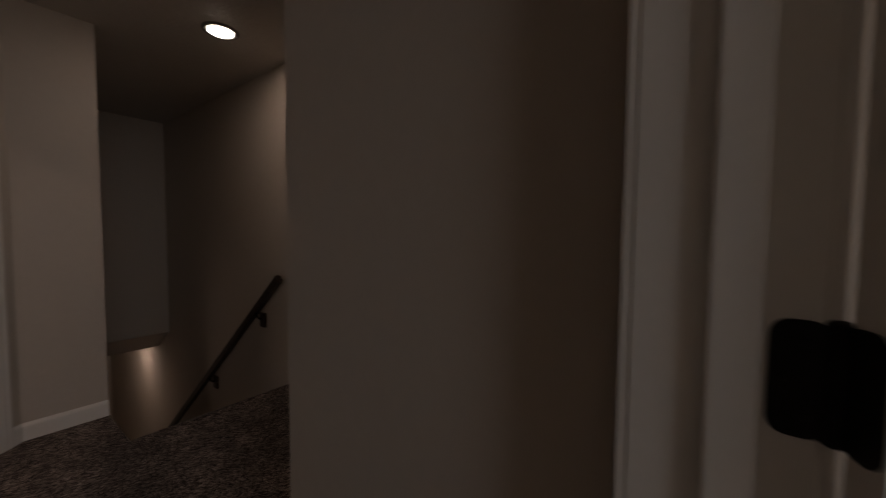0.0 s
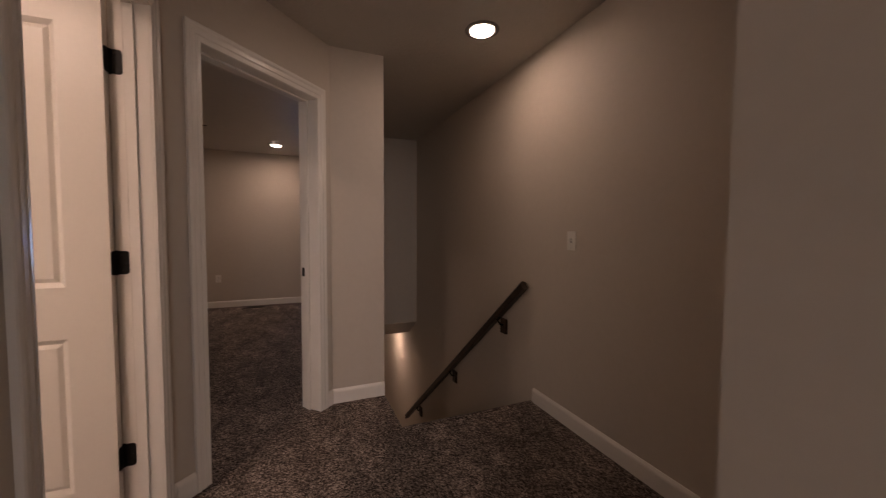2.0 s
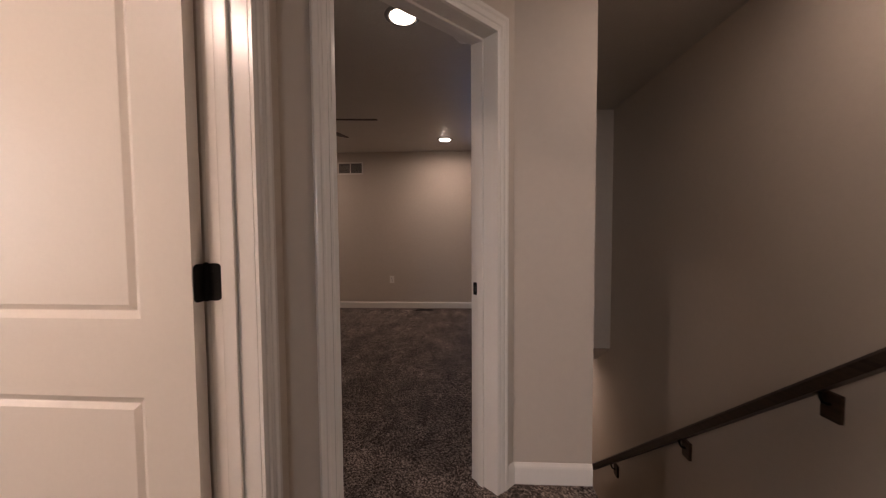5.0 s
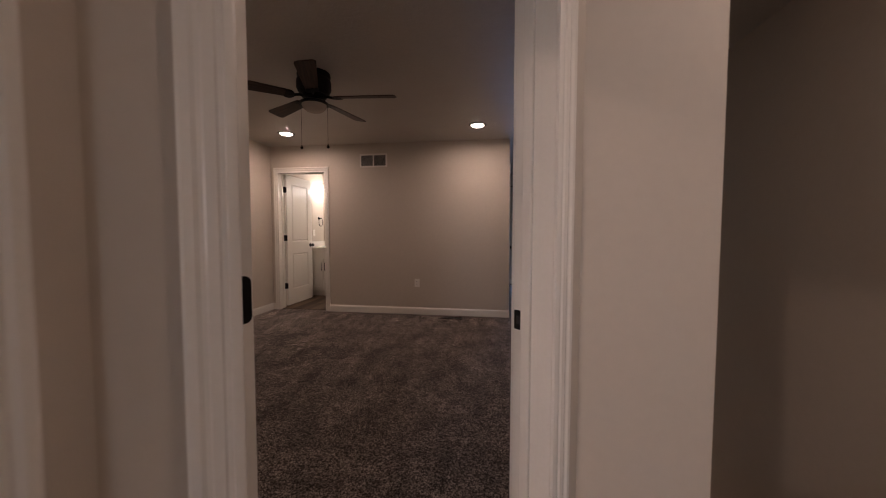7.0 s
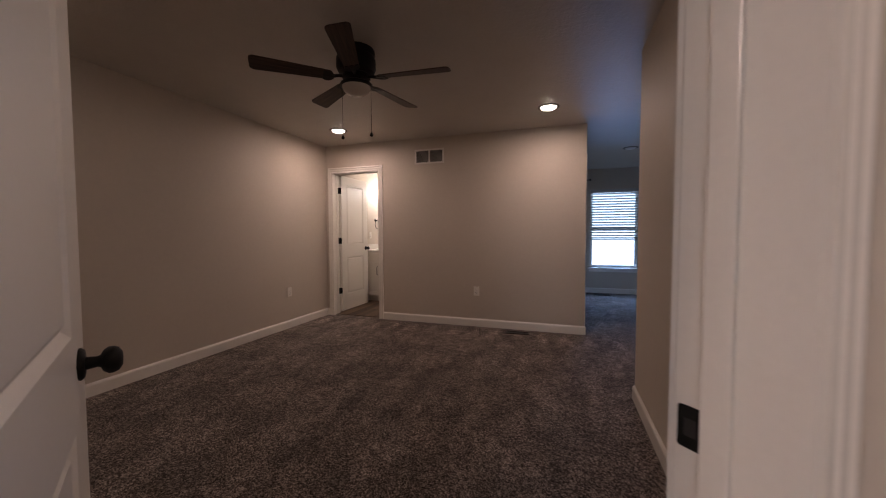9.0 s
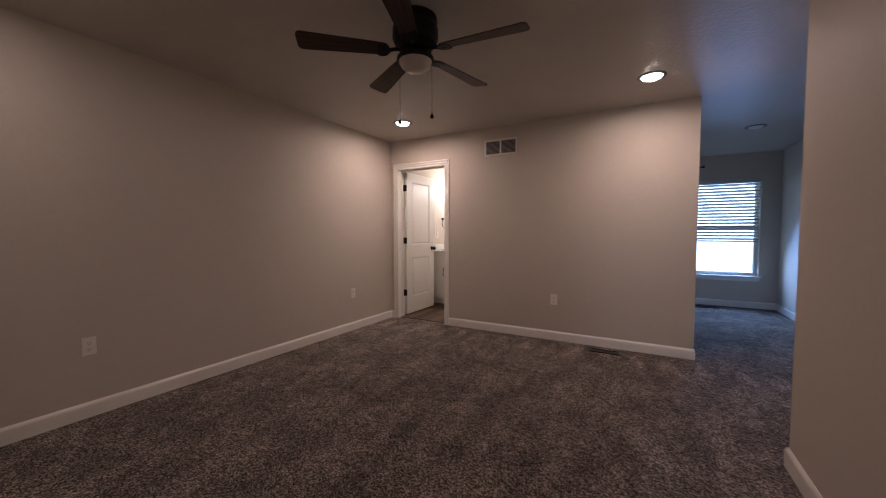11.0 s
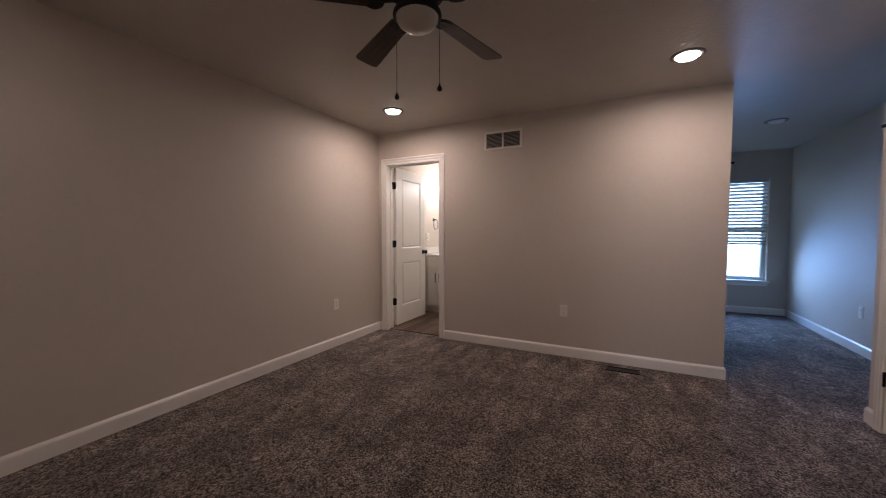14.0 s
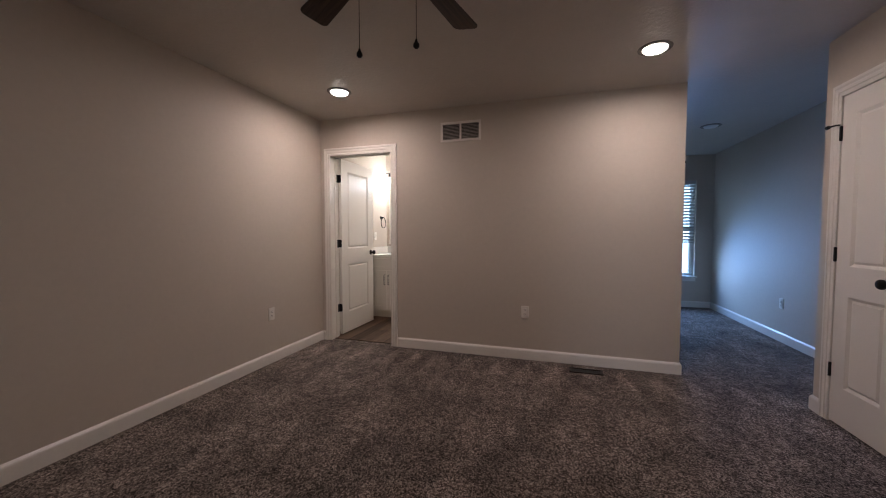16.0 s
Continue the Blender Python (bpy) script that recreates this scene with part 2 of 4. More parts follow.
STONE = mat("white cultured stone", (0.8, 0.77, 0.72), 0.2, vary=0.04, bump=0)
VINYL = mat("white window vinyl", (0.8, 0.8, 0.8), 0.35, vary=0.02, bump=0)
SLAT = mat("white blind slat", (0.52, 0.52, 0.52), 0.4, vary=0.03, bump=0.02)
FROST = mat("frosted glass bowl", (0.5, 0.44, 0.38), 0.25, vary=0.03, bump=0)
LENS = glow("lit downlight lens", (1.0, 0.9, 0.78), 34.0)
BULB = glow("lit vanity bulb", (1.0, 0.88, 0.74), 10.0)
UNLIT = mat("unlit downlight lens", (0.75, 0.75, 0.75), 0.4, vary=0.02, bump=0)
GLASS = glass_material()
# Assumed ground; its grey is tuned for the light it bounces indoors.
GROUND_GREY = mat("dull grey ground", (0.14, 0.15, 0.16), 0.95, vary=0.3, scale=0.4, fine=6, bump=0.3, bump_scale=20)
MIRROR = mat("mirror", (0.92, 0.92, 0.92), 0.02, metal=1.0, vary=0.0, bump=0)
GREY = mat("grey vent shadow", (0.05, 0.045, 0.04), 0.8, vary=0.1, bump=0)
VENTSLAT = mat("grey vent slat", (0.28, 0.255, 0.23), 0.5, vary=0.05, bump=0)
WHITEVENT = mat("white vent enamel", (0.72, 0.67, 0.61), 0.4, vary=0.03, bump=0)

# ---- mesh helpers ----


def bm_box(bm, x0, x1, y0, y1, z0, z1):
    v = [bm.verts.new((x, y, z)) for z in (z0, z1) for x, y in ((x0, y0), (x1, y0), (x1, y1), (x0, y1))]
    for f in ((3, 2, 1, 0), (4, 5, 6, 7), (0, 1, 5, 4), (1, 2, 6, 5), (2, 3, 7, 6), (3, 0, 4, 7)):
        bm.faces.new([v[i] for i in f])
    return bm


def box(x0, x1, y0, y1, z0, z1, bevel=0.0, seg=2):
    bm = bm_box(bmesh.new(), x0, x1, y0, y1, z0, z1)
    if bevel:
        bmesh.ops.bevel(bm, geom=bm.edges[:], offset=bevel, segments=seg, affect="EDGES", profile=0.6)
    return bm


def prism(points, z0, z1):
    """An upright block over a plan outline."""
    bm = bmesh.new()
    lo = [bm.verts.new((x, y, z0)) for x, y in points]
    hi = [bm.verts.new((x, y, z1)) for x, y in points]
    bm.faces.new(lo[::-1])
    bm.faces.new(hi)
    for i in range(len(points)):
        j = (i + 1) % len(points)
        bm.faces.new((lo[i], lo[j], hi[j], hi[i]))
    bmesh.ops.recalc_face_normals(bm, faces=bm.faces[:])
    return bm


def lathe(profile, steps=32):
    """A solid turned round z from (radius, z) pairs."""
    bm = bmesh.new()
    rings = []
    for r, z in profile:
        if r < 1e-5:
            rings.append([bm.verts.new((0, 0, z))])
        else:
            rings.append([bm.verts.new((r * math.cos(2 * math.pi * k / steps), r * math.sin(2 * math.pi * k / steps), z)) for k in range(steps)])
    for a, b in zip(rings, rings[1:]):
        for k in range(steps):
            j = (k + 1) % steps
            if len(a) == 1 and len(b) == 1:
                continue
            if len(a) == 1:
                bm.faces.new((a[0], b[k], b[j]))
            elif len(b) == 1:
                bm.faces.new((a[k], a[j], b[0]))
            else:
                bm.faces.new((a[k], a[j], b[j], b[k]))
    bmesh.ops.recalc_face_normals(bm, faces=bm.faces[:])
    return bm


def tube(points, radius, steps=10):
    bm = bmesh.new()
    pts = [Vector(p) for p in points]
    rings = []
    for i, p in enumerate(pts):
        way = (pts[min(i + 1, len(pts) - 1)] - pts[max(i - 1, 0)]).normalized()
        side = way.cross(Vector((0.123, 0.3, 0.95))).normalized()
        up = side.cross(way)
        rings.append([bm.verts.new(p + radius * (math.cos(a) * side + math.sin(a) * up)) for a in (2 * math.pi * k / steps for k in range(steps))])
    for a, b in zip(rings, rings[1:]):
        for k in range(steps):
            bm.faces.new((a[k], a[(k + 1) % steps], b[(k + 1) % steps], b[k]))
    bm.faces.new(rings[0][::-1])
    bm.faces.new(rings[-1])
    bmesh.ops.recalc_face_normals(bm, faces=bm.faces[:])
    return bm


def moved(bm, m):
    bmesh.ops.transform(bm, matrix=m, verts=bm.verts[:])
    if m.determinant() < 0:
        bmesh.ops.reverse_faces(bm, faces=bm.faces[:])
    return bm


def smooth(bm, sharp=35):
    for f in bm.faces:
        f.smooth = True
    for e in bm.edges:
        if len(e.link_faces) == 2 and e.calc_face_angle() > radians(sharp):
            e.smooth = False
    return bm


def to_mesh(name, bm, material):
    me = bpy.data.meshes.new(name)
    bm.to_mesh(me)
    bm.free()
    me.materials.append(material)
    return me


def part(name, bm, material, parent, label="", m=None):
    """One mesh object under a thing or a part; the mesh is in the thing's own space."""
    ob = new(name, to_mesh(name, bm, material))
    ob.parent = parent
    if m is not None:
        ob.matrix_basis = m
    return tagged(ob, label)


def thing(name, x, y, z, label, category, group="", kind="", rz=0.0):
    ob = new(name)
    ob.empty_display_size = 0.05
    ob.matrix_world = pose(x, y, z, 0, 0, rz)
    return tagged(ob, label, category, group, kind)


def structure(name, bm, material, label, category):
    return tagged(new(name, to_mesh(name, bm, material)), label, category, kind="structure")


# ---- walls, floors and ceilings ----
T = 0.115
HEAD = 2.047
JAMB = 0.019
S2 = math.sqrt(0.5)
WX, NY, EX, SX, YN = -3.35, 6.822, 1.551, 1.56, 10.06
WS = -3.405  # the west wall runs slightly out of square
XH, SXW, CX, BX = -0.5, 0.593, 0.836, 0.405
TA = 0.142
TB = 0.142
HX, HY = 0.493, 0.622
CORNER = Vector((0.226, 2.912))
ALONG, INTO = Vector((-S2, -S2)), Vector((-S2, S2))


def angled(u, n=0.0):
    """A plan point on the angled wall: u along it from the corner by the stair, n into the bedroom."""
    p = CORNER + u * ALONG + n * INTO
    return (p.x, p.y)


GREIGE = "greige painted drywall with a light orange-peel texture"
ANG_B = BX + 2.686 + TA / S2
FY0, FY1 = -0.223, -0.094
WALLS = [
    ("wall_west_south", [(WX - 0.18, -3.42), (WS, -3.42), (WS, 0.2), (WX - 0.18, 0.2)], 0, CEIL),
    # Opening made up in the unseen west wall, only to hold the study fill.
    ("wall_west_sill", [(WX - 0.18, 0.2), (WS, 0.2), (WS, 1.5), (WX - 0.18, 1.5)], 0, 0.75),
    ("wall_west_lintel", [(WX - 0.18, 0.2), (WS, 0.2), (WS, 1.5), (WX - 0.18, 1.5)], 2.05, CEIL),
    ("wall_west", [(WX - 0.18, 1.5), (WS, 1.5), (WS, 2.4), (WX, NY), (WX, YN + 0.17), (WX - 0.18, YN + 0.17)], 0, CEIL),
    ("wall_bedroom_north_a", [(WX, NY), (-3.251, NY), (-3.251, NY + TB), (WX, NY + TB)], 0, CEIL),
    ("wall_bedroom_north", [(-2.484, NY), (0.168, NY), (0.168, NY + TB), (-2.484, NY + TB)], 0, CEIL),
    ("wall_bedroom_north_lintel", [(-3.251, NY), (-2.484, NY), (-2.484, NY + TB), (-3.251, NY + TB)], HEAD + JAMB, CEIL),
    ("wall_bedroom_south", [(XH, 2.074), (XH, 2.186), angled(0.886), angled(0.886, TA), angled(1.025, TA), (WS, 2.36), (WS, 2.23), (XH - T, 2.23), (XH - T, 2.074)], 0, CEIL),
    ("wall_angled_lintel", [angled(0.108), angled(0.886), angled(0.886, TA), angled(0.108, TA)], HEAD + JAMB, CEIL),
    ("wall_bedroom_east", [angled(0.108), tuple(CORNER), (SXW, 2.912), (SXW, 5.18), (BX, 5.18), (BX, ANG_B), angled(0.108, TA)], 0, CEIL),
    ("wall_stair_head", [(SXW, 5.08), (EX, 5.08), (EX, 5.18), (SXW, 5.18)], -0.05, CEIL),
    ("wall_closet_a", [(CX, 5.18), (CX + T, 5.18), (CX + T, 5.754), (CX, 5.754)], 0, CEIL),
    ("wall_closet_b", [(CX, 6.262), (CX + T, 6.262), (CX + T, 6.275), (SX, 6.275), (SX, 6.392), (CX, 6.392)], 0, CEIL),
    ("wall_closet_lintel", [(CX, 5.754), (CX + T, 5.754), (CX + T, 6.262), (CX, 6.262)], HEAD + JAMB, CEIL),
    ("wall_east", [(EX, -3.42), (EX + 0.15, -3.42), (EX + 0.15, 8.0), (EX, 8.0)], -2.66, -0.042),
    ("wall_east_upper", [(EX, -3.42), (EX + 0.15, -3.42), (EX + 0.15, 5.18), (EX, 5.18)], -0.042, CEIL),
    ("wall_sitting_east", [(SX, 5.18), (SX + 0.15, 5.18), (SX + 0.15, YN + 0.17), (SX, YN + 0.17)], 0, CEIL),
    ("wall_hall_corner", [(0.434, FY0), (EX, FY0), (EX, HY), (HX, HY), (HX, FY1), (0.434, FY1)], 0, CEIL),
    ("wall_hall_west", [(-0.366, FY1), (XH, FY1), (XH, 1.316), (XH - T, 1.316), (XH - T, FY1), (WS, FY1), (WS, FY0), (-0.366, FY0)], 0, CEIL),
    ("wall_hall_west_lintel", [(XH - T, 1.316), (XH, 1.316), (XH, 2.074), (XH - T, 2.074)], HEAD + JAMB, CEIL),
    ("wall_first_lintel", [(-0.366, FY0), (0.434, FY0), (0.434, FY1), (-0.366, FY1)], HEAD + JAMB, CEIL),
    # The south wall and its window opening are unseen, placed for the daylight fill.
    ("wall_south_a", [(WS, -3.42), (-1.45, -3.42), (-1.45, -3.3), (WS, -3.3)], 0, CEIL),
    ("wall_south_b", [(0.45, -3.42), (EX, -3.42), (EX, -3.3), (0.45, -3.3)], 0, CEIL),
    ("wall_south_sill", [(-1.45, -3.42), (0.45, -3.42), (0.45, -3.3), (-1.45, -3.3)], 0, 0.7),
    ("wall_south_lintel", [(-1.45, -3.42), (0.45, -3.42), (0.45, -3.3), (-1.45, -3.3)], 2.1, CEIL),
    ("wall_linen_south", [(0.168 - T, NY + TB), (0.168, NY + TB), (0.168, 7.011), (0.168 - T, 7.011)], 0, CEIL),
    ("wall_linen_north", [(0.168 - T, 7.749), (0.168, 7.749), (0.168, YN), (0.168 - T, YN)], 0, CEIL),
    ("wall_linen_lintel", [(0.168 - T, 7.011), (0.168, 7.011), (0.168, 7.749), (0.168 - T, 7.749)], HEAD + JAMB, CEIL),
    ("wall_bath_back", [(WX, 8.47), (-1.8, 8.47), (-1.8, 8.57), (WX, 8.57)], 0, CEIL),
    ("wall_bath_east", [(-1.8, NY + TB), (-1.7, NY + TB), (-1.7, YN), (-1.8, YN)], 0, CEIL),
    ("wall_stair_lower_west", [(SXW - 0.12, 2.42), (SXW, 2.42), (SXW, 8.0), (SXW - 0.12, 8.0)], -2.66, -0.042),
    ("wall_stair_lower_end", [(SXW, 7.9), (EX, 7.9), (EX, 8.0), (SXW, 8.0)], -2.66, -0.33),
    ("wall_stair_lower_south", [(SXW, 2.3), (EX, 2.3), (EX, 2.4), (SXW, 2.4)], -2.66, -0.042),
]
for wall_name, outline, z0, z1 in WALLS:
    structure(wall_name, prism(outline, z0, z1), PAINT, GREIGE, "wall")

WIN = (0.455, 1.322, 0.5, 2.04)



def outer_north_wall():
    bm = bmesh.new()
    y0, y1 = YN, YN + 0.17
    bm_box(bm, WX, WIN[0], y0, y1, 0, CEIL)
    bm_box(bm, WIN[0], WIN[1], y0, y1, 0, WIN[2] - 0.02)
    bm_box(bm, WIN[0], WIN[1], y0, y1, WIN[3], CEIL)
    bm_box(bm, WIN[1], SX, y0, y1, 0, CEIL)
    return bm


structure("wall_north", outer_north_wall(), PAINT, GREIGE, "wall")
structure("ceiling", box(WX - 0.18, SX + 0.15, -3.42, YN + 0.17, CEIL, CEIL + 0.12), PLASTER, "greige ceiling with a knock-down plaster texture", "ceiling")
structure("floor", prism([(WS, -3.3), (EX, -3.3), (EX, 2.42), (SXW, 2.42), (SXW, 5.14), (SX, 5.14), (SX, YN), (WS, YN)], -0.04, 0), CARPET,
          "dark brown flecked frieze carpet with vacuum marks", "carpet")
structure("floor_lower", box(0.5, EX + 0.1, 2.25, 8.0, -2.76, -2.661), CARPET, "dark brown carpet at the foot of the stairs", "carpet")


def soffit():
    bm = bmesh.new()
    side = [(5.08, -0.052), (5.46, -0.3), (7.9, -0.3), (7.9, -0.28), (5.5, -0.28), (5.16, -0.052)]
    a = [bm.verts.new((SXW, y, z)) for y, z in side]
    b = [bm.verts.new((EX, y, z)) for y, z in side]
    bm.faces.new(a)
    bm.faces.new(b[::-1])
    for i in range(len(side)):
        j = (i + 1) % len(side)
        bm.faces.new((a[j], a[i], b[i], b[j]))
    bmesh.ops.recalc_face_normals(bm, faces=bm.faces[:])
    return bm


structure("ceiling_stair", soffit(), PAINT, "sloping painted soffit over the lower stairs", "ceiling")
def backdrop():
    """Bright overcast distance outside the openings."""
    bm = bmesh.new()
    for y, x0, x1 in ((56.0, -90, 90), (-56.0, -90, 90)):
        bm.faces.new([bm.verts.new(p) for p in ((x0, y, -4.09), (x1, y, -4.09), (x1, y, 40), (x0, y, 40))])
    return bm


structure("backdrop", backdrop(), glow("overcast distance", (0.45, 0.72, 1.0), 3.3), "pale overcast distance", "sky")
structure("ground", box(-400, 400, -400, 400, -4.2, -4.1), GROUND_GREY, "assumed dull grey ground outside reaching the horizon", "ground")


def stairs():
    top = thing("stairs", 1.066, 2.42, 0, "carpeted stairs going down between painted walls", "stairs", kind="structure")
    rise, run = 0.19, 0.24
    for k in range(1, 14):
        bm = box(-0.472, 0.484, (k - 1) * run - (0.02 if k > 1 else 0.0), k * run, -rise * (k + 1), -rise * k, 0.012)
        part("step", bm, CARPET, top)
    part("riser", box(-0.472, 0.484, -0.018, 0.0, -0.2, -0.036), CARPET, top)
    nose = box(-0.472, 0.484, -0.03, 0.018, -0.035, 0.004, 0.014, 3)
    part("nosing", nose, CARPET, top)


stairs()

# ---- skirting ----
BASE_PROFILE = [(0.0, 0.0), (0.014, 0.0), (0.014, 0.078), (0.012, 0.087), (0.007, 0.095), (0.004, 0.1), (0.0, 0.1)]


def skirting(points, side, label="white painted baseboard with a rounded top edge"):
    """A baseboard along a plan polyline; side +1: the room lies to the left of the way."""
    pts = [Vector(p) for p in points]
    bm = bmesh.new()
    rows = []
    for i, p in enumerate(pts):
        ways = []
        if i:
            ways.append((p - pts[i - 1]).normalized())
        if i < len(pts) - 1:
            ways.append((pts[i + 1] - p).normalized())
        norms = [Vector((-w.y, w.x)) * side for w in ways]
        n = sum(norms, Vector((0, 0))).normalized()
        n /= max(n.dot(norms[0]), 0.3)
        rows.append([bm.verts.new((*(p + n * d), z)) for d, z in BASE_PROFILE])
    for a, b in zip(rows, rows[1:]):
        for k in range(len(a)):
            j = (k + 1) % len(a)
            bm.faces.new((a[k], a[j], b[j], b[k]))
    bm.faces.new(rows[0])
    bm.faces.new(rows[-1][::-1])
    bmesh.ops.recalc_face_normals(bm, faces=bm.faces[:])
    return structure("baseboard", bm, TRIM, label, "baseboard")


CW = 0.064
skirting([(WS, 2.4), (WX, NY - 0.001), (-3.306, NY - 0.001)], -1)
skirting([(-2.43, NY), (0.168, NY), (0.168, 6.956)], -1)
skirting([(0.168, 7.803), (0.168, YN)], -1)
skirting([(CX, 5.7), (CX, 5.18), (BX, 5.18), (BX, ANG_B), angled(0.055, TA)], -1)
skirting([(CX, 6.315), (CX, 6.392), (SX, 6.392), (SX, YN), (0.182, YN)], 1)
skirting([(EX, 2.412), (EX, HY), (HX, HY), (HX, FY1 + 0.02)], -1)
skirting([angled(0.055), tuple(CORNER), (SXW, 2.912)], -1)
skirting([angled(0.94), (XH, 2.186), (XH, 2.128)], 1)
skirting([(XH, FY1 + 0.005), (XH, 1.263)], -1)
skirting([(-0.8, 2.36), (WS + 0.014, 2.36)], -1)

# ---- doors ----
CASING = [(0.0, 0.0), (0.0, 0.008), (0.003, 0.0095), (0.012, 0.0105), (0.014, 0.0085), (0.02, 0.0085), (0.024, 0.0125), (0.036, 0.0135), (0.039, 0.012), (0.044, 0.0125),
          (0.05, 0.0165), (0.06, 0.0165), (CW, 0.014), (CW, 0.0)]


def casing_piece(w, which, y, out):
    """One mitred casing board round an opening w wide; out: -1 or +1, the way it stands proud in y."""
    bm = bmesh.new()
    top = HEAD + 0.001
    ends = []
    for s in (0, 1):
        ring = []
        for c, d in CASING:
            if which == "head":
                p = (-0.001 - c * 1.09, top + c * 1.2) if s == 0 else (w + 0.001 + c * 1.09, top + c * 1.2)
            else:
                x = -0.001 - c * 1.09 if which == "hinge" else w + 0.001 + c * 1.09
                p = (x, 0.0) if s == 0 else (x, top + c * 1.2)
            ring.append(bm.verts.new((p[0], y + out * d, p[1])))
        ends.append(ring)
    a, b = ends
    for k in range(len(a)):
        j = (k + 1) % len(a)
        bm.faces.new((a[k], a[j], b[j], b[k]))
    bm.faces.new(a)
    bm.faces.new(b[::-1])
    bmesh.ops.recalc_face_normals(bm, faces=bm.faces[:])
    return bm


def leaf_mesh(w, h, t=0.035, stile=0.128):
    """A moulded two-panel door leaf: x 0..w from the hinge edge, y 0..-t, z 0..h."""
    bm = bmesh.new()
    px = (stile, w - stile)
    panels = [(0.235, 0.802), (0.987, h - 0.125)]
    rings = ((0.0, 0.0), (0.002, 0.0012), (0.017, 0.0115), (0.019, 0.0115), (0.032, 0.004))
    for y, s in ((0.0, -1), (-t, 1)):
        xs, zs = [0, px[0], px[1], w], [0, panels[0][0], panels[0][1], panels[1][0], panels[1][1], h]
        for i in range(3):
            for j in range(5):
                if i == 1 and j in (1, 3):
                    x0, x1, z0, z1 = xs[1], xs[2], zs[j], zs[j + 1]
                    loops = []
                    for inset, deep in rings:
                        loops.append([bm.verts.new((x, y + s * deep, z)) for x, z in
                                      ((x0 + inset, z0 + inset), (x1 - inset, z0 + inset), (x1 - inset, z1 - inset), (x0 + inset, z1 - inset))])
                    for a, b in zip(loops, loops[1:]):
                        for k in range(4):
                            bm.faces.new((a[k], a[(k + 1) % 4], b[(k + 1) % 4], b[k]))
                    bm.faces.new(loops[-1])
                else:
                    bm.faces.new([bm.verts.new((x, y, z)) for x, z in ((xs[i], zs[j]), (xs[i + 1], zs[j]), (xs[i + 1], zs[j + 1]), (xs[i], zs[j + 1]))])
    for x in (0, w):
        bm.faces.new([bm.verts.new((x, y, z)) for y, z in ((0, 0), (-t, 0), (-t, h), (0, h))])
    for z in (0, h):
        bm.faces.new([bm.verts.new((x, y, z)) for x, y in ((0, 0), (w, 0), (w, -t), (0, -t))])
    bmesh.ops.remove_doubles(bm, verts=bm.verts[:], dist=0.0002)
    bmesh.ops.recalc_face_normals(bm, faces=bm.faces[:])
    return bm


def plate(x0, x1, z0, z1, thick, corner=0.012):
    """A thin plate in the x-z plane with rounded corners, standing from y 0 to -thick."""
    pts = []
    for cx, cz, a0 in ((x1 - corner, z1 - corner, 0), (x0 + corner, z1 - corner, 90), (x0 + corner, z0 + corner, 180), (x1 - corner, z0 + corner, 270)):
        for k in range(5):
            a = radians(a0 + 22.5 * k)
            pts.append((cx + corner * math.cos(a), cz + corner * math.sin(a)))
    bm = prism(pts, 0, thick)
    return moved(bm, pose(0, 0, 0, 90))


KNOB = [(0.0, 0.0), (0.032, 0.0), (0.032, 0.004), (0.028, 0.008), (0.013, 0.010), (0.011, 0.026), (0.013, 0.032), (0.022, 0.036), (0.0275, 0.044), (0.0275, 0.052),
        (0.024, 0.060), (0.014, 0.066), (0.0, 0.067)]


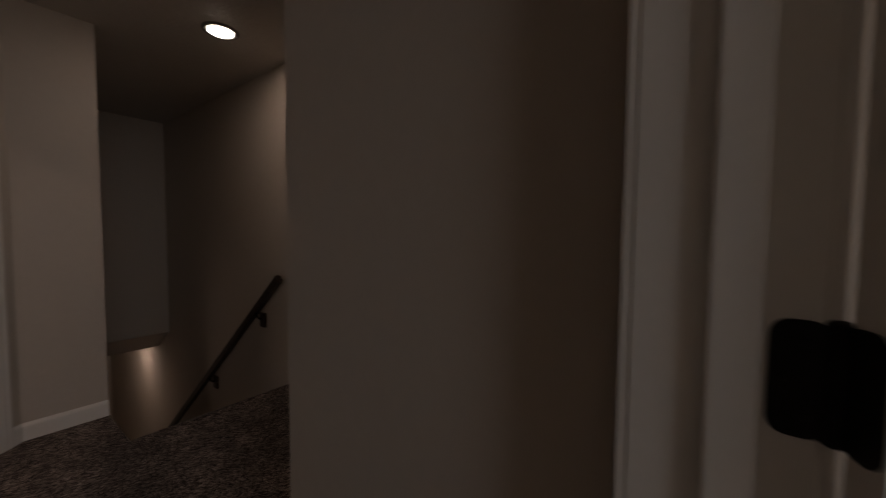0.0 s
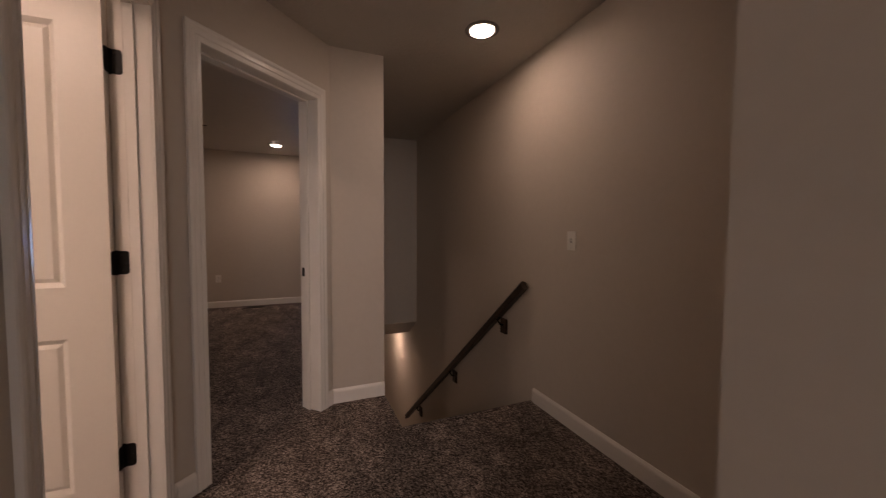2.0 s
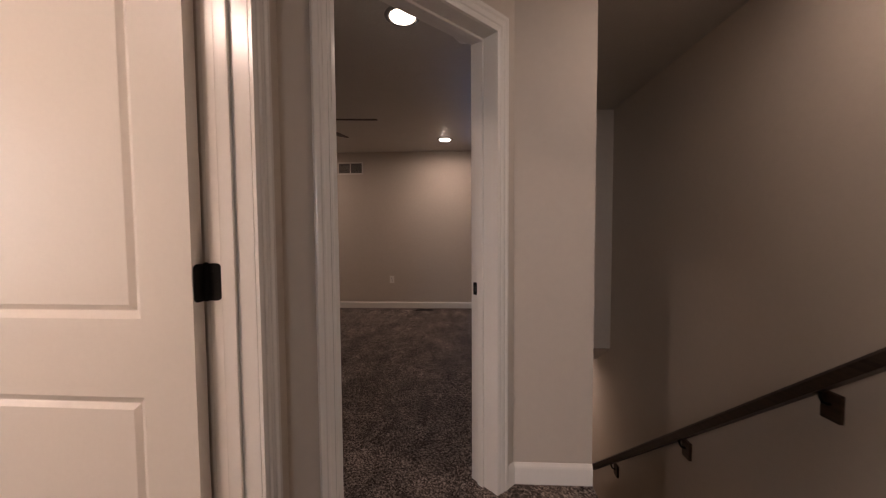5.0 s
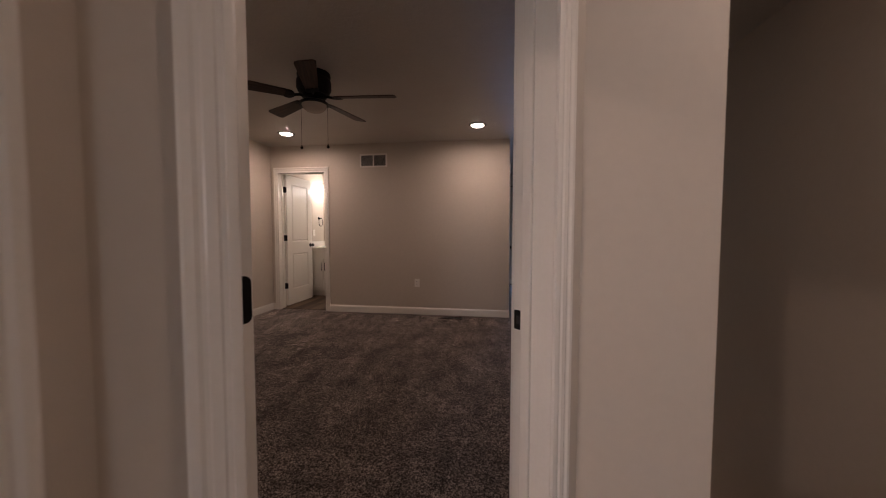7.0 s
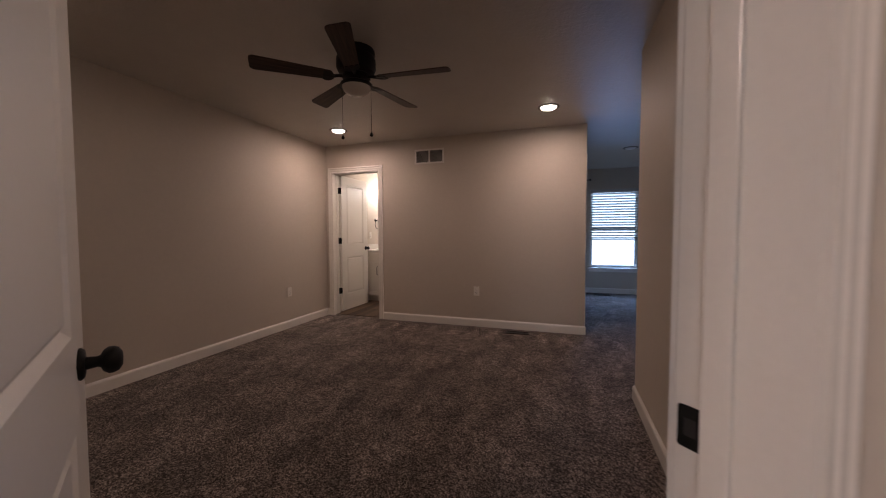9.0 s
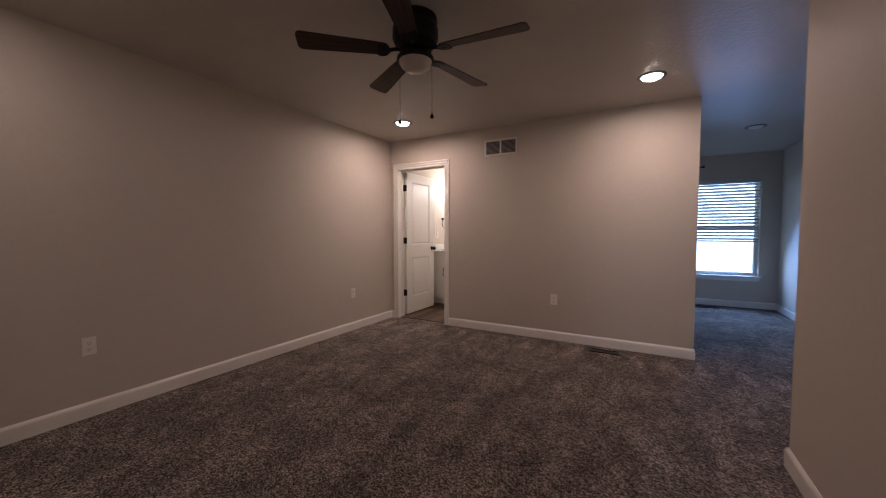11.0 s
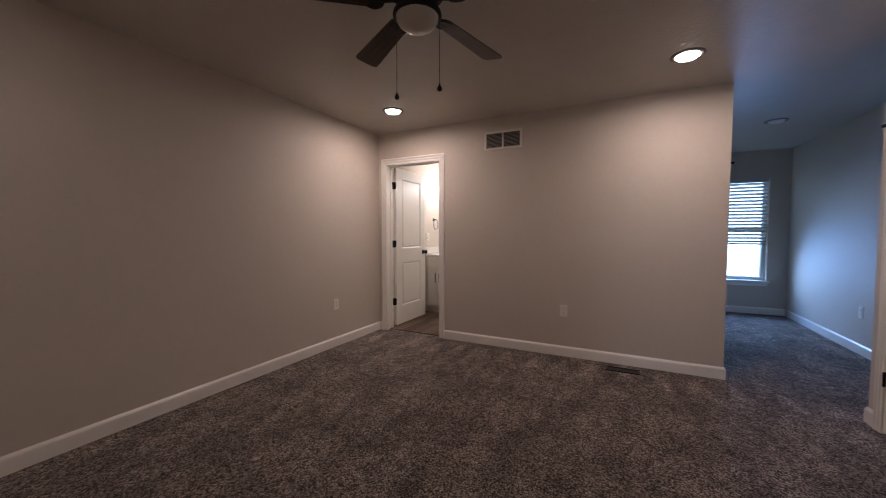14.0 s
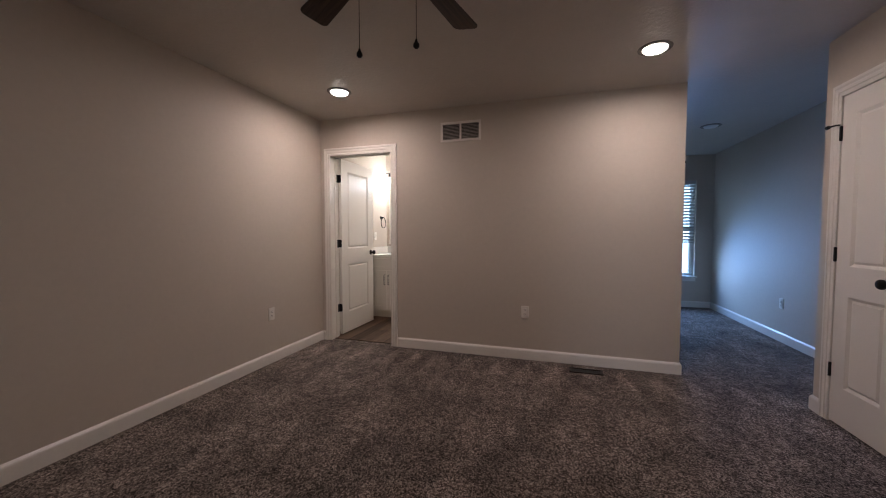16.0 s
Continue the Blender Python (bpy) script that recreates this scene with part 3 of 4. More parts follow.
def door(name, m, w, angle, label, both=True, knob=True, wall=T, strike=True, stile=0.128, middle=1.08, lift=0.012):
    """A door set in its frame. Own space: x from the hinge jamb to the latch jamb, y from the plain face of the wall (0) to the face it swings to (wall)."""
    base = m.translation
    top = thing(name, base.x, base.y, base.z, label, "door", kind="structure")
    g = Matrix.Translation(-base) @ m

    def put(pname, bm, material, parent=top, plabel=""):
        return part(pname, moved(bm, g), material, parent, plabel)

    put("jamb", box(-JAMB, 0, 0.0, wall, 0, HEAD, 0.0015, 1), TRIM)
    put("jamb", box(w, w + JAMB, 0.0, wall, 0, HEAD, 0.0015, 1), TRIM)
    put("jamb", box(-JAMB, w + JAMB, 0.0, wall, HEAD, HEAD + JAMB, 0.0015, 1), TRIM)
    s1 = wall - 0.037
    put("stop", box(0.0, 0.011, s1 - 0.034, s1, 0, HEAD - 0.011, 0.003), TRIM)
    put("stop", box(w - 0.011, w, s1 - 0.034, s1, 0, HEAD - 0.011, 0.003), TRIM)
    put("stop", box(0.0, w, s1 - 0.034, s1, HEAD - 0.011, HEAD, 0.003), TRIM)
    for which in ("hinge", "latch", "head"):
        put("casing", smooth(casing_piece(w, which, 0.0, -1), 25), TRIM)
        if both:
            put("casing", smooth(casing_piece(w, which, wall, 1), 25), TRIM)
    pin = Matrix.Translation((0.0, wall + 0.006, 0)) @ pose(0, 0, 0, 0, 0, angle)
    lm = pin @ Matrix.Translation((0.003, -0.006, lift))
    leaf = put("leaf", moved(smooth(leaf_mesh(w - 0.006, HEAD - 0.004 - lift, stile=stile), 20), lm), DOOR)
    for z in (0.335, middle, 1.82):
        h = put("hinge", moved(smooth(lathe([(0, -0.047), (0.005, -0.046), (0.008, -0.044), (0.008, 0.044), (0.005, 0.046), (0, 0.047)], 14)),
                               Matrix.Translation((0, wall + 0.006, z))), BLACK)
        jl = moved(plate(-0.001, 0.034, -0.0445, 0.0445, 0.0025), Matrix.Translation((0.0, wall + 0.002, z)) @ pose(0, 0, 0, 0, 0, -90) @ Matrix.Diagonal((1, -1, 1, 1)))
        put("hinge_leaf", jl, BLACK, h)
        dl = moved(plate(-0.001, 0.034, -0.0445, 0.0445, 0.0025), pin @ Matrix.Translation((0.0032, -0.004, z)) @ pose(0, 0, 0, 0, 0, -90))
        put("hinge_leaf", dl, BLACK, h)
        for dz in (-0.028, 0.0, 0.028):
            put("screw", moved(lathe([(0, 0.0), (0.0035, 0.0), (0.003, 0.0012), (0, 0.0014)], 10),
                               Matrix.Translation((0.0026, wall - 0.017 + (0.006 if dz else -0.006), z + dz)) @ pose(0, 0, 0, 0, 90)), BLACK, h)
    if knob:
        for y, r in ((0.0, -90), (-0.035, 90)):
            put("knob", moved(smooth(lathe(KNOB, 28), 50), lm @ Matrix.Translation((w - 0.006 - 0.062, y, 0.918)) @ pose(0, 0, 0, r)), BLACK, leaf, "round black door knob on a rosette")
        put("latch_plate", moved(plate(-0.0125, 0.0125, -0.028, 0.028, 0.0012, 0.004), lm @ Matrix.Translation((w - 0.006, -0.0175, 0.918)) @ pose(0, 0, 0, 0, 0, 90)), BLACK, leaf)
    if strike:
        st = put("strike_plate", moved(plate(-0.016, 0.014, -0.029, 0.029, 0.0016, 0.004), Matrix.Translation((w, wall - 0.022, 0.93)) @ pose(0, 0, 0, 0, 0, -90)), BLACK)
        put("strike_hole", moved(box(-0.0075, 0.0075, -0.0022, 0, -0.012, 0.012), Matrix.Translation((w, wall - 0.022, 0.93)) @ pose(0, 0, 0, 0, 0, -90)), SLOT, st)
    return top


def frame_matrix(origin, xdir, ydir):
    m = Matrix.Identity(4)
    m.col[0][:3] = (*xdir, 0)
    m.col[1][:3] = (*ydir, 0)
    m.col[3][:3] = (*origin, 0)
    return m


door("door_bedroom", frame_matrix(angled(0.867), -ALONG, INTO), 0.74, 101.8, "open white two-panel door with black hinges in an angled wall", wall=TA, middle=1.066)
door("door_study", frame_matrix((XH, 2.055), (0, -1), (-1, 0)), 0.72, 91, "white two-panel door standing open beside the hall, black hinges")
door("door_bath", frame_matrix((-3.232, NY), (1, 0), (0, 1)), 0.729, 89, "open white two-panel door into the bright bathroom", wall=TB, lift=0.03)
closet = door("door_closet", frame_matrix((CX + T, 6.243), (0, -1), (-1, 0)), 0.47, 0, "closed narrow white two-panel closet door with black hinges", stile=0.105, middle=1.069)
stop = part("door_stop", tube([(-T - 0.012, 0.0, 1.872), (-T - 0.028, 0.008, 1.874), (-T - 0.036, 0.03, 1.874), (-T - 0.038, 0.056, 1.874)], 0.0055, 8), BLACK, closet, "black hinge-pin door stop")
part("stop_pad", moved(lathe([(0, -0.012), (0.011, -0.01), (0.011, 0.006), (0, 0.008)], 12), Matrix.Translation((-T - 0.038, 0.06, 1.874)) @ pose(0, 0, 0, 90)), BLACK, stop)
linen = door("door_linen", frame_matrix((0.168 - T, 7.03), (0, 1), (1, 0)), 0.70, 0, "closed white two-panel door beside the window passage, black knob")
pin_stop = part("door_stop", tube([(T + 0.012, 0.0, 1.822), (T + 0.03, -0.006, 1.824), (T + 0.05, -0.014, 1.823)], 0.0055, 8), BLACK, linen, "black hinge-pin door stop")
part("stop_pad", moved(lathe([(0, -0.012), (0.011, -0.01), (0.011, 0.006), (0, 0.008)], 12), Matrix.Translation((T + 0.056, -0.016, 1.823)) @ pose(0, 0, 0, 0, 90)), BLACK, pin_stop)
door("door_first", frame_matrix((0.415, FY1), (-1, 0), (0, -1)), 0.762, 108, "white door standing open behind the first doorway, black hinges", wall=FY1 - FY0, middle=1.092)

# ---- ceiling fixtures ----


def downlight(x, y, z, lit=True, group="recessed downlights"):
    top = thing("downlight", x, y, z, "round flush downlight, lit, with a grey trim ring" if lit else "round flush white ceiling light, switched off", "downlight", group)
    part("trim_ring", smooth(lathe([(0.073, -0.003), (0.079, -0.009), (0.096, -0.008), (0.105, -0.003), (0.105, 0.002), (0.073, 0.002)], 40), 60), RING, top)
    part("lens", smooth(lathe([(0, -0.022), (0.04, -0.021), (0.06, -0.018), (0.069, -0.013), (0.073, -0.004), (0.073, 0.002), (0, 0.002)], 40)), LENS if lit else UNLIT, top, "glowing lens" if lit else "")
    return top


for lamp_name, lx, ly, lz, watts, beam in DOWNLIGHTS:
    downlight(lx, ly, lz)


def smoke_detector(x, y):
    top = thing("smoke_detector", x, y, CEIL, "small round white smoke detector on the ceiling", "detector")
    part("base", smooth(lathe([(0, -0.012), (0.066, -0.012), (0.07, -0.006), (0.07, 0.003), (0, 0.003)], 36)), PLASTIC, top)
    part("cover", smooth(lathe([(0, -0.04), (0.035, -0.039), (0.05, -0.033), (0.058, -0.02), (0.06, -0.011), (0, -0.011)], 36)), PLASTIC, top)


smoke_detector(0.01, 3.57)
downlight(0.86, 8.295, CEIL, False)


def blade_mesh(r0, r1):
    """A fan blade along +x: a narrow root widening to a rounded, square-ended tip."""
    bm = bmesh.new()
    outline = []
    half0, half1 = 0.047, 0.068
    for k in range(9):
        a = radians(90 + 22.5 * k)
        outline.append((r0 + 0.04 + 0.04 * math.cos(a), half0 * math.sin(a)))
    for cx, cy, a0 in ((r1 - 0.03, -half1 + 0.03, 270), (r1 - 0.03, half1 - 0.03, 0)):
        for k in range(6):
            a = radians(a0 + 18 * k)
            outline.append((cx + 0.03 * math.cos(a), cy + 0.03 * math.sin(a)))
    bm = prism(outline, -0.003, 0.003)
    return bm


def bracket_mesh():
    """The cup-shaped plate that holds a blade's root: round inside, three lobes outside."""
    outline = [(0.192 + 0.047 * math.cos(a), 0.05 * math.sin(a)) for a in (radians(90 + 15 * k) for k in range(13))]
    for k in range(1, 18):
        y = -0.05 + 0.1 * k / 18
        outline.append((0.206 + 0.014 * abs(math.cos(3 * math.pi * (k / 18 - 0.5))), y))
    return prism(outline, -0.0045, 0.0)


def ceiling_fan(x, y):
    low = Matrix.Diagonal((1, 1, 0.8, 1))
    top = thing("ceiling_fan", x, y, CEIL, "dark flush-mount ceiling fan, five walnut blades, unlit bowl light", "ceiling fan")
    part("housing", smooth(moved(lathe([(0, 0.002), (0.125, 0.002), (0.128, -0.03), (0.122, -0.05), (0.132, -0.08), (0.133, -0.15), (0.12, -0.185), (0.085, -0.205), (0, -0.205)], 48), low), 40), FANBLACK, top)
    part("rotor", smooth(moved(lathe([(0, -0.203), (0.088, -0.203), (0.095, -0.21), (0.095, -0.232), (0.085, -0.24), (0, -0.24)], 40), low), 40), FANBLACK, top)
    part("light_kit", smooth(moved(lathe([(0, -0.238), (0.05, -0.238), (0.055, -0.262), (0.09, -0.272), (0.108, -0.284), (0.11, -0.3), (0.1, -0.306), (0, -0.306)], 44), low), 40), FANBLACK, top)
    part("bowl", smooth(moved(lathe([(0.096, -0.303), (0.094, -0.322), (0.083, -0.346), (0.062, -0.366), (0.032, -0.379), (0, -0.382)], 44), low)), FROST, top, "unlit frosted glass bowl")
    for k in range(5):
        a = 5 + 72 * k
        m = pose(0, 0, -0.181, 0, 0, a)
        arm = tube([(0.07, 0, 0), (0.115, 0, -0.004), (0.15, 0.0, -0.012), (0.2, 0, -0.013)], 0.011, 8)
        br = part("blade_arm", arm, FANBLACK, top, "", m)
        pitch = Matrix.Translation((0, 0, -0.008)) @ pose(0, 0, 0, 12)
        part("arm_plate", moved(bracket_mesh(), pitch @ Matrix.Translation((0, 0, -0.0075))), FANBLACK, br)
        for sx, sy in ((0.175, -0.02), (0.175, 0.02), (0.21, 0.0)):
            part("screw", moved(lathe([(0, -0.0035), (0.003, -0.003), (0.0045, 0.0), (0, 0.0)], 10), pitch @ Matrix.Translation((sx, sy, -0.0075))), FANBLACK, br)
        part("blade", moved(blade_mesh(0.15, 0.655), Matrix.Translation((0, 0, -0.008)) @ pose(0, 0, 0, 12)), BLADE, br)
    for dx, dz in ((-0.112, -0.577), (0.112, -0.577)):
        ch = part("pull_chain", tube([(dx * 0.94, 0.0, -0.235), (dx, 0.0, -0.26), (dx, 0.0, dz + 0.02)], 0.0013, 6), BRONZE, top)
        part("pull_knob", moved(smooth(lathe([(0, 0.022), (0.003, 0.02), (0.005, 0.012), (0.011, 0.002), (0.011, -0.006), (0.006, -0.012), (0, -0.013)], 16)),
                                Matrix.Translation((dx, 0.0, dz))), FANBLACK, ch)


ceiling_fan(-1.458, 4.568)

# ---- outlets, switches, vents ----


def wall_plate(name, x, y, z, rz, label, category, style):
    """A cover plate on a wall; own -y points into the room."""
    top = thing(name, x, y, z, label, category, rz=rz)
    part("cover", box(-0.036, 0.036, -0.006, 0.001, -0.058, 0.058, 0.003), PAINT if style == "jack" else PLASTIC, top)
    if style == "outlet":
        for dz in (-0.0195, 0.0195):
            f = part("receptacle", smooth(moved(lathe([(0, 0), (0.0165, 0), (0.0165, 0.0025), (0, 0.0025)], 24), Matrix.Translation((0, -0.0055, dz)) @ pose(0, 0, 0, 90))), PLASTIC, top)
            for dx in (-0.0065, 0.0065):
                part("slot", box(dx - 0.0012, dx + 0.0012, -0.0087, -0.0078, dz - 0.002, dz + 0.007), SLOT, f)
            part("slot", box(-0.0025, 0.0025, -0.0087, -0.0078, dz - 0.0105, dz - 0.006), SLOT, f)
    elif style == "switch":
        part("toggle", moved(box(-0.004, 0.004, -0.014, 0.0, -0.006, 0.006, 0.002), Matrix.Translation((0, -0.005, 0.003)) @ pose(0, 0, 0, -28)), PLASTIC, top)
        part("toggle_slot", box(-0.006, 0.006, -0.0066, -0.0058, -0.013, 0.013), VENTSLAT, top)
    else:
        part("jack", moved(lathe([(0, 0), (0.005, 0), (0.005, 0.008), (0, 0.008)], 16), Matrix.Translation((0, -0.006, 0)) @ pose(0, 0, 0, 90)), BRONZE, top)
    for dz in ((-0.042, 0.042) if style == "switch" else (0.0,) if style == "outlet" else (-0.042, 0.042)):
        part("screw", moved(lathe([(0, 0), (0.0028, 0), (0.0022, 0.001), (0, 0.0012)], 10), Matrix.Translation((0, -0.0058, dz)) @ pose(0, 0, 0, 90)), PLASTIC, top)


OUTLET = "white duplex outlet with a cover plate on the wall"
wall_plate("outlet", -1.119, NY, 0.452, 0, OUTLET, "outlet", "outlet")
wall_plate("outlet", WS + 0.0165, 3.657, 0.462, 90, OUTLET, "outlet", "outlet")
wall_plate("outlet", WX - 0.009, 6.051, 0.455, 90, OUTLET, "outlet", "outlet")
wall_plate("outlet", BX, 4.0, 0.47, -90, OUTLET, "outlet", "outlet")
wall_plate("cable_jack", BX, 4.30, 0.47, -90, "wall-coloured cable jack plate beside an outlet", "wall plate", "jack")
wall_plate("outlet", SX, 8.22, 0.422, -90, OUTLET, "outlet", "outlet")
wall_plate("light_switch", EX, 2.064, 1.152, -90, "white toggle light switch at the head of the stairs", "switch", "switch")
wall_plate("outlet", WX, 8.09, 1.157, 90, "white outlet above the vanity counter", "outlet", "outlet")


def return_vent():
    top = thing("return_vent", -1.7515, NY, 2.196, "white double return-air grille high on the wall", "vent")
    w, h = 0.2025, 0.096
    # Dark sheet: the shade inside the grille is put into its colour.
    part("backing", box(-w + 0.01, w - 0.01, -0.004, -0.001, -h + 0.01, h - 0.01), GREY, top)
    for x0, x1, z0, z1 in ((-w, w, h - 0.022, h), (-w, w, -h, -h + 0.022), (-w, -w + 0.022, -h + 0.022, h - 0.022), (w - 0.022, w, -h + 0.022, h - 0.022), (-0.009, 0.009, -h + 0.022, h - 0.022)):
        part("frame", box(x0, x1, -0.011, 0.0, z0, z1, 0.002, 1), WHITEVENT, top)
    for s in (-1, 1):
        for k in range(11):
            z = -h + 0.03 + k * 0.0135
            part("slat", moved(box(-0.084, 0.084, -0.0006, 0.0006, -0.0055, 0.0055), Matrix.Translation((s * 0.0945, -0.006, z)) @ pose(0, 0, 0, -42)), VENTSLAT, top)


return_vent()


def floor_register(x, y, long, deep):
    top = thing("floor_register", x, y, 0.0, "brown metal floor register set in the carpet", "register")
    part("pan", box(-long / 2 + 0.01, long / 2 - 0.01, -deep / 2 + 0.01, deep / 2 - 0.01, 0.001, 0.004), SLOT, top)
    for x0, x1, y0, y1 in ((-long / 2, long / 2, -deep / 2, -deep / 2 + 0.018), (-long / 2, long / 2, deep / 2 - 0.018, deep / 2),
                           (-long / 2, -long / 2 + 0.018, -deep / 2 + 0.018, deep / 2 - 0.018), (long / 2 - 0.018, long / 2, -deep / 2 + 0.018, deep / 2 - 0.018)):
        part("frame", box(x0, x1, y0, y1, 0, 0.009, 0.002, 1), BRONZE, top)
    n = int(long / 0.016) - 2
    for k in range(n):
        cx = -long / 2 + 0.026 + k * (long - 0.052) / (n - 1)
        part("louvre", box(cx - 0.0014, cx + 0.0014, -deep / 2 + 0.018, deep / 2 - 0.018, 0.002, 0.005), LOUVRE, top)


floor_register(-0.585, 6.655, 0.275, 0.11)
floor_register(0.66, 9.8, 0.29, 0.12)

# ---- handrail ----


def handrail():
    slope = -0.815
    y0, z0, y1 = 2.455, 0.858, 5.35
    top = thing("handrail", EX, y0, z0, "dark-stained wooden handrail on black brackets down the stair wall", "handrail")
    ang = math.degrees(math.atan(slope))
    length = (y1 - y0) / math.cos(radians(ang))
    prof = [(-0.022, -0.026), (0.022, -0.026), (0.026, -0.012), (0.022, 0.004), (0.026, 0.018), (0.018, 0.03), (0, 0.034), (-0.018, 0.03), (-0.026, 0.018), (-0.022, 0.004), (-0.026, -0.012)]
    bm = bmesh.new()
    a = [bm.verts.new((x, 0.0, z)) for x, z in prof]
    b = [bm.verts.new((x, length, z)) for x, z in prof]
    for k in range(len(a)):
        bm.faces.new((a[k], a[(k + 1) % len(a)], b[(k + 1) % len(a)], b[k]))
    bm.faces.new(a[::-1])
    bm.faces.new(b)
    bmesh.ops.recalc_face_normals(bm, faces=bm.faces[:])
    part("rail", smooth(moved(bm, pose(-0.062, 0, -0.03, ang)), 30), RAIL, top)
    for y in (2.8, 3.75, 4.86):
        dy = y - y0
        zr = slope * dy - 0.062
        br = part("bracket", tube([(-0.062, dy, zr), (-0.062, dy, zr - 0.02), (-0.05, dy, zr - 0.045), (-0.03, dy, zr - 0.055), (-0.018, dy, zr - 0.055)], 0.007, 10), BLACK, top)
        part("wall_block", box(-0.02, 0.0, dy - 0.042, dy + 0.042, zr - 0.125, zr - 0.005, 0.004), BLOCK, br, "brown stained wooden block behind the bracket")
        part("saddle", moved(box(-0.014, 0.014, -0.03, 0.03, -0.003, 0.003, 0.002, 1), Matrix.Translation((-0.062, dy, zr + 0.002)) @ pose(0, 0, 0, ang)), BLACK, br)


handrail()

# ---- sitting room window, blind and glass door ----


def window():
    x0, x1, z0, z1 = WIN
    top = thing("window_1", (x0 + x1) / 2, YN, z0, "white double-hung window with a sill, bright daylight behind", "window", kind="structure")
    w, h = (x1 - x0) / 2, z1 - z0
    part("window_sill", box(-w - 0.03, w + 0.03, -0.045, 0.1, -0.02, 0.004, 0.006), TRIM, top)
    part("apron", box(-w - 0.015, w + 0.015, -0.014, 0.001, -0.078, -0.022, 0.003), TRIM, top)
    fr = 0.05
    for n, b in (("frame", (-w, -w + fr, 0, h)), ("frame", (w - fr, w, 0, h)), ("frame", (-w + fr, w - fr, 0.004, fr)), ("frame", (-w + fr, w - fr, h - fr, h)), ("meeting_rail", (-w + fr, w - fr, h / 2 - 0.025, h / 2 + 0.025))):
        part(n, box(b[0], b[1], 0.085, 0.155, b[2], b[3], 0.003, 1), VINYL, top)
    for z in (fr, h / 2 + 0.025):
        g = part("pane", box(-w + fr, w - fr, 0.118, 0.122, z, h - fr if z > fr else h / 2 - 0.025), GLASS, top)
        g.visible_shadow = False


window()


def blind():
    x0, x1, z0, z1 = WIN
    top = thing("window_blind", (x0 + x1) / 2, YN + 0.04, z1, "white slatted blind drawn halfway down the window", "blind")
    w = (x1 - x0) / 2 - 0.008
    part("headrail", box(-w, w, -0.03, 0.03, -0.062, 0.0, 0.003), SLAT, top)
    drop = z1 - 1.065
    n = 18
    for k in range(n):
        z = -0.085 - k * (drop - 0.11) / (n - 1)
        part("slat", moved(box(-w, w, -0.024, 0.024, -0.0014, 0.0014), Matrix.Translation((0, 0, z)) @ pose(0, 0, 0, -33)), SLAT, top)
    part("bottom_rail", box(-w, w, -0.026, 0.026, -drop - 0.022, -drop, 0.003), SLAT, top)
    for x in (-w * 0.7, w * 0.7):
        part("cord", tube([(x, -0.027, -0.05), (x, -0.027, -drop)], 0.0012, 6), SLAT, top)


blind()


# ---- bathroom ----


def vanity():
    x0, x1, y0, y1 = WX + 0.002, -2.1, 7.92, 8.468
    top = thing("vanity_cabinet", x0, y0, 0.004, "white shaker vanity cabinet with black bar pulls", "cabinet")
    w, d = x1 - x0, y1 - y0
    part("body", box(0, w, 0.0, d, 0.1, 0.858, 0.002, 1), CABINET, top)
    part("toe_kick", box(0.0, w, 0.06, d, 0, 0.1), CABINET, top)

    def shaker(name, a, b, z0, z1):
        bm = box(a, b, -0.012, -0.0005, z0, z1)
        e = 0.055 if z1 - z0 > 0.3 else 0.035
        for q in ((a, a + e, z0, z1), (b - e, b, z0, z1), (a + e, b - e, z0, z0 + e), (a + e, b - e, z1 - e, z1)):
            bm_box(bm, q[0], q[1], -0.02, -0.012, q[2], q[3])
        return part(name, bm, CABINET, top)

    bays = [(0.035, 0.268), (0.273, 0.506), (0.53, 0.72), (0.744, 0.982), (0.987, 1.225)]
    for a, b in ((0.035, 0.506), (0.53, 0.72), (0.744, 1.225)):
        shaker("drawer_front", a, b, 0.692, 0.842)
    for k, (a, b) in enumerate(bays):
        dr = shaker("cabinet_door", a, b, 0.122, 0.677)
        hx = b - 0.028 if k in (0, 3) else a + 0.028
        part("pull", tube([(hx, -0.02, 0.475), (hx, -0.045, 0.48), (hx, -0.045, 0.61), (hx, -0.02, 0.615)], 0.0055, 8), BLACK, dr, "black bar pull")
    ct = thing("countertop", x0, y0, 0.862, "white cultured stone vanity top with splash edges", "countertop")
    part("slab", box(0.0, w + 0.01, -0.022, d, 0.001, 0.035, 0.006), STONE, ct)
    part("backsplash", box(0.022, w + 0.01, d - 0.02, d, 0.036, 0.135, 0.004), STONE, ct)
    part("side_splash", box(0.0, 0.02, 0.0, d, 0.036, 0.135, 0.004), STONE, ct)


vanity()


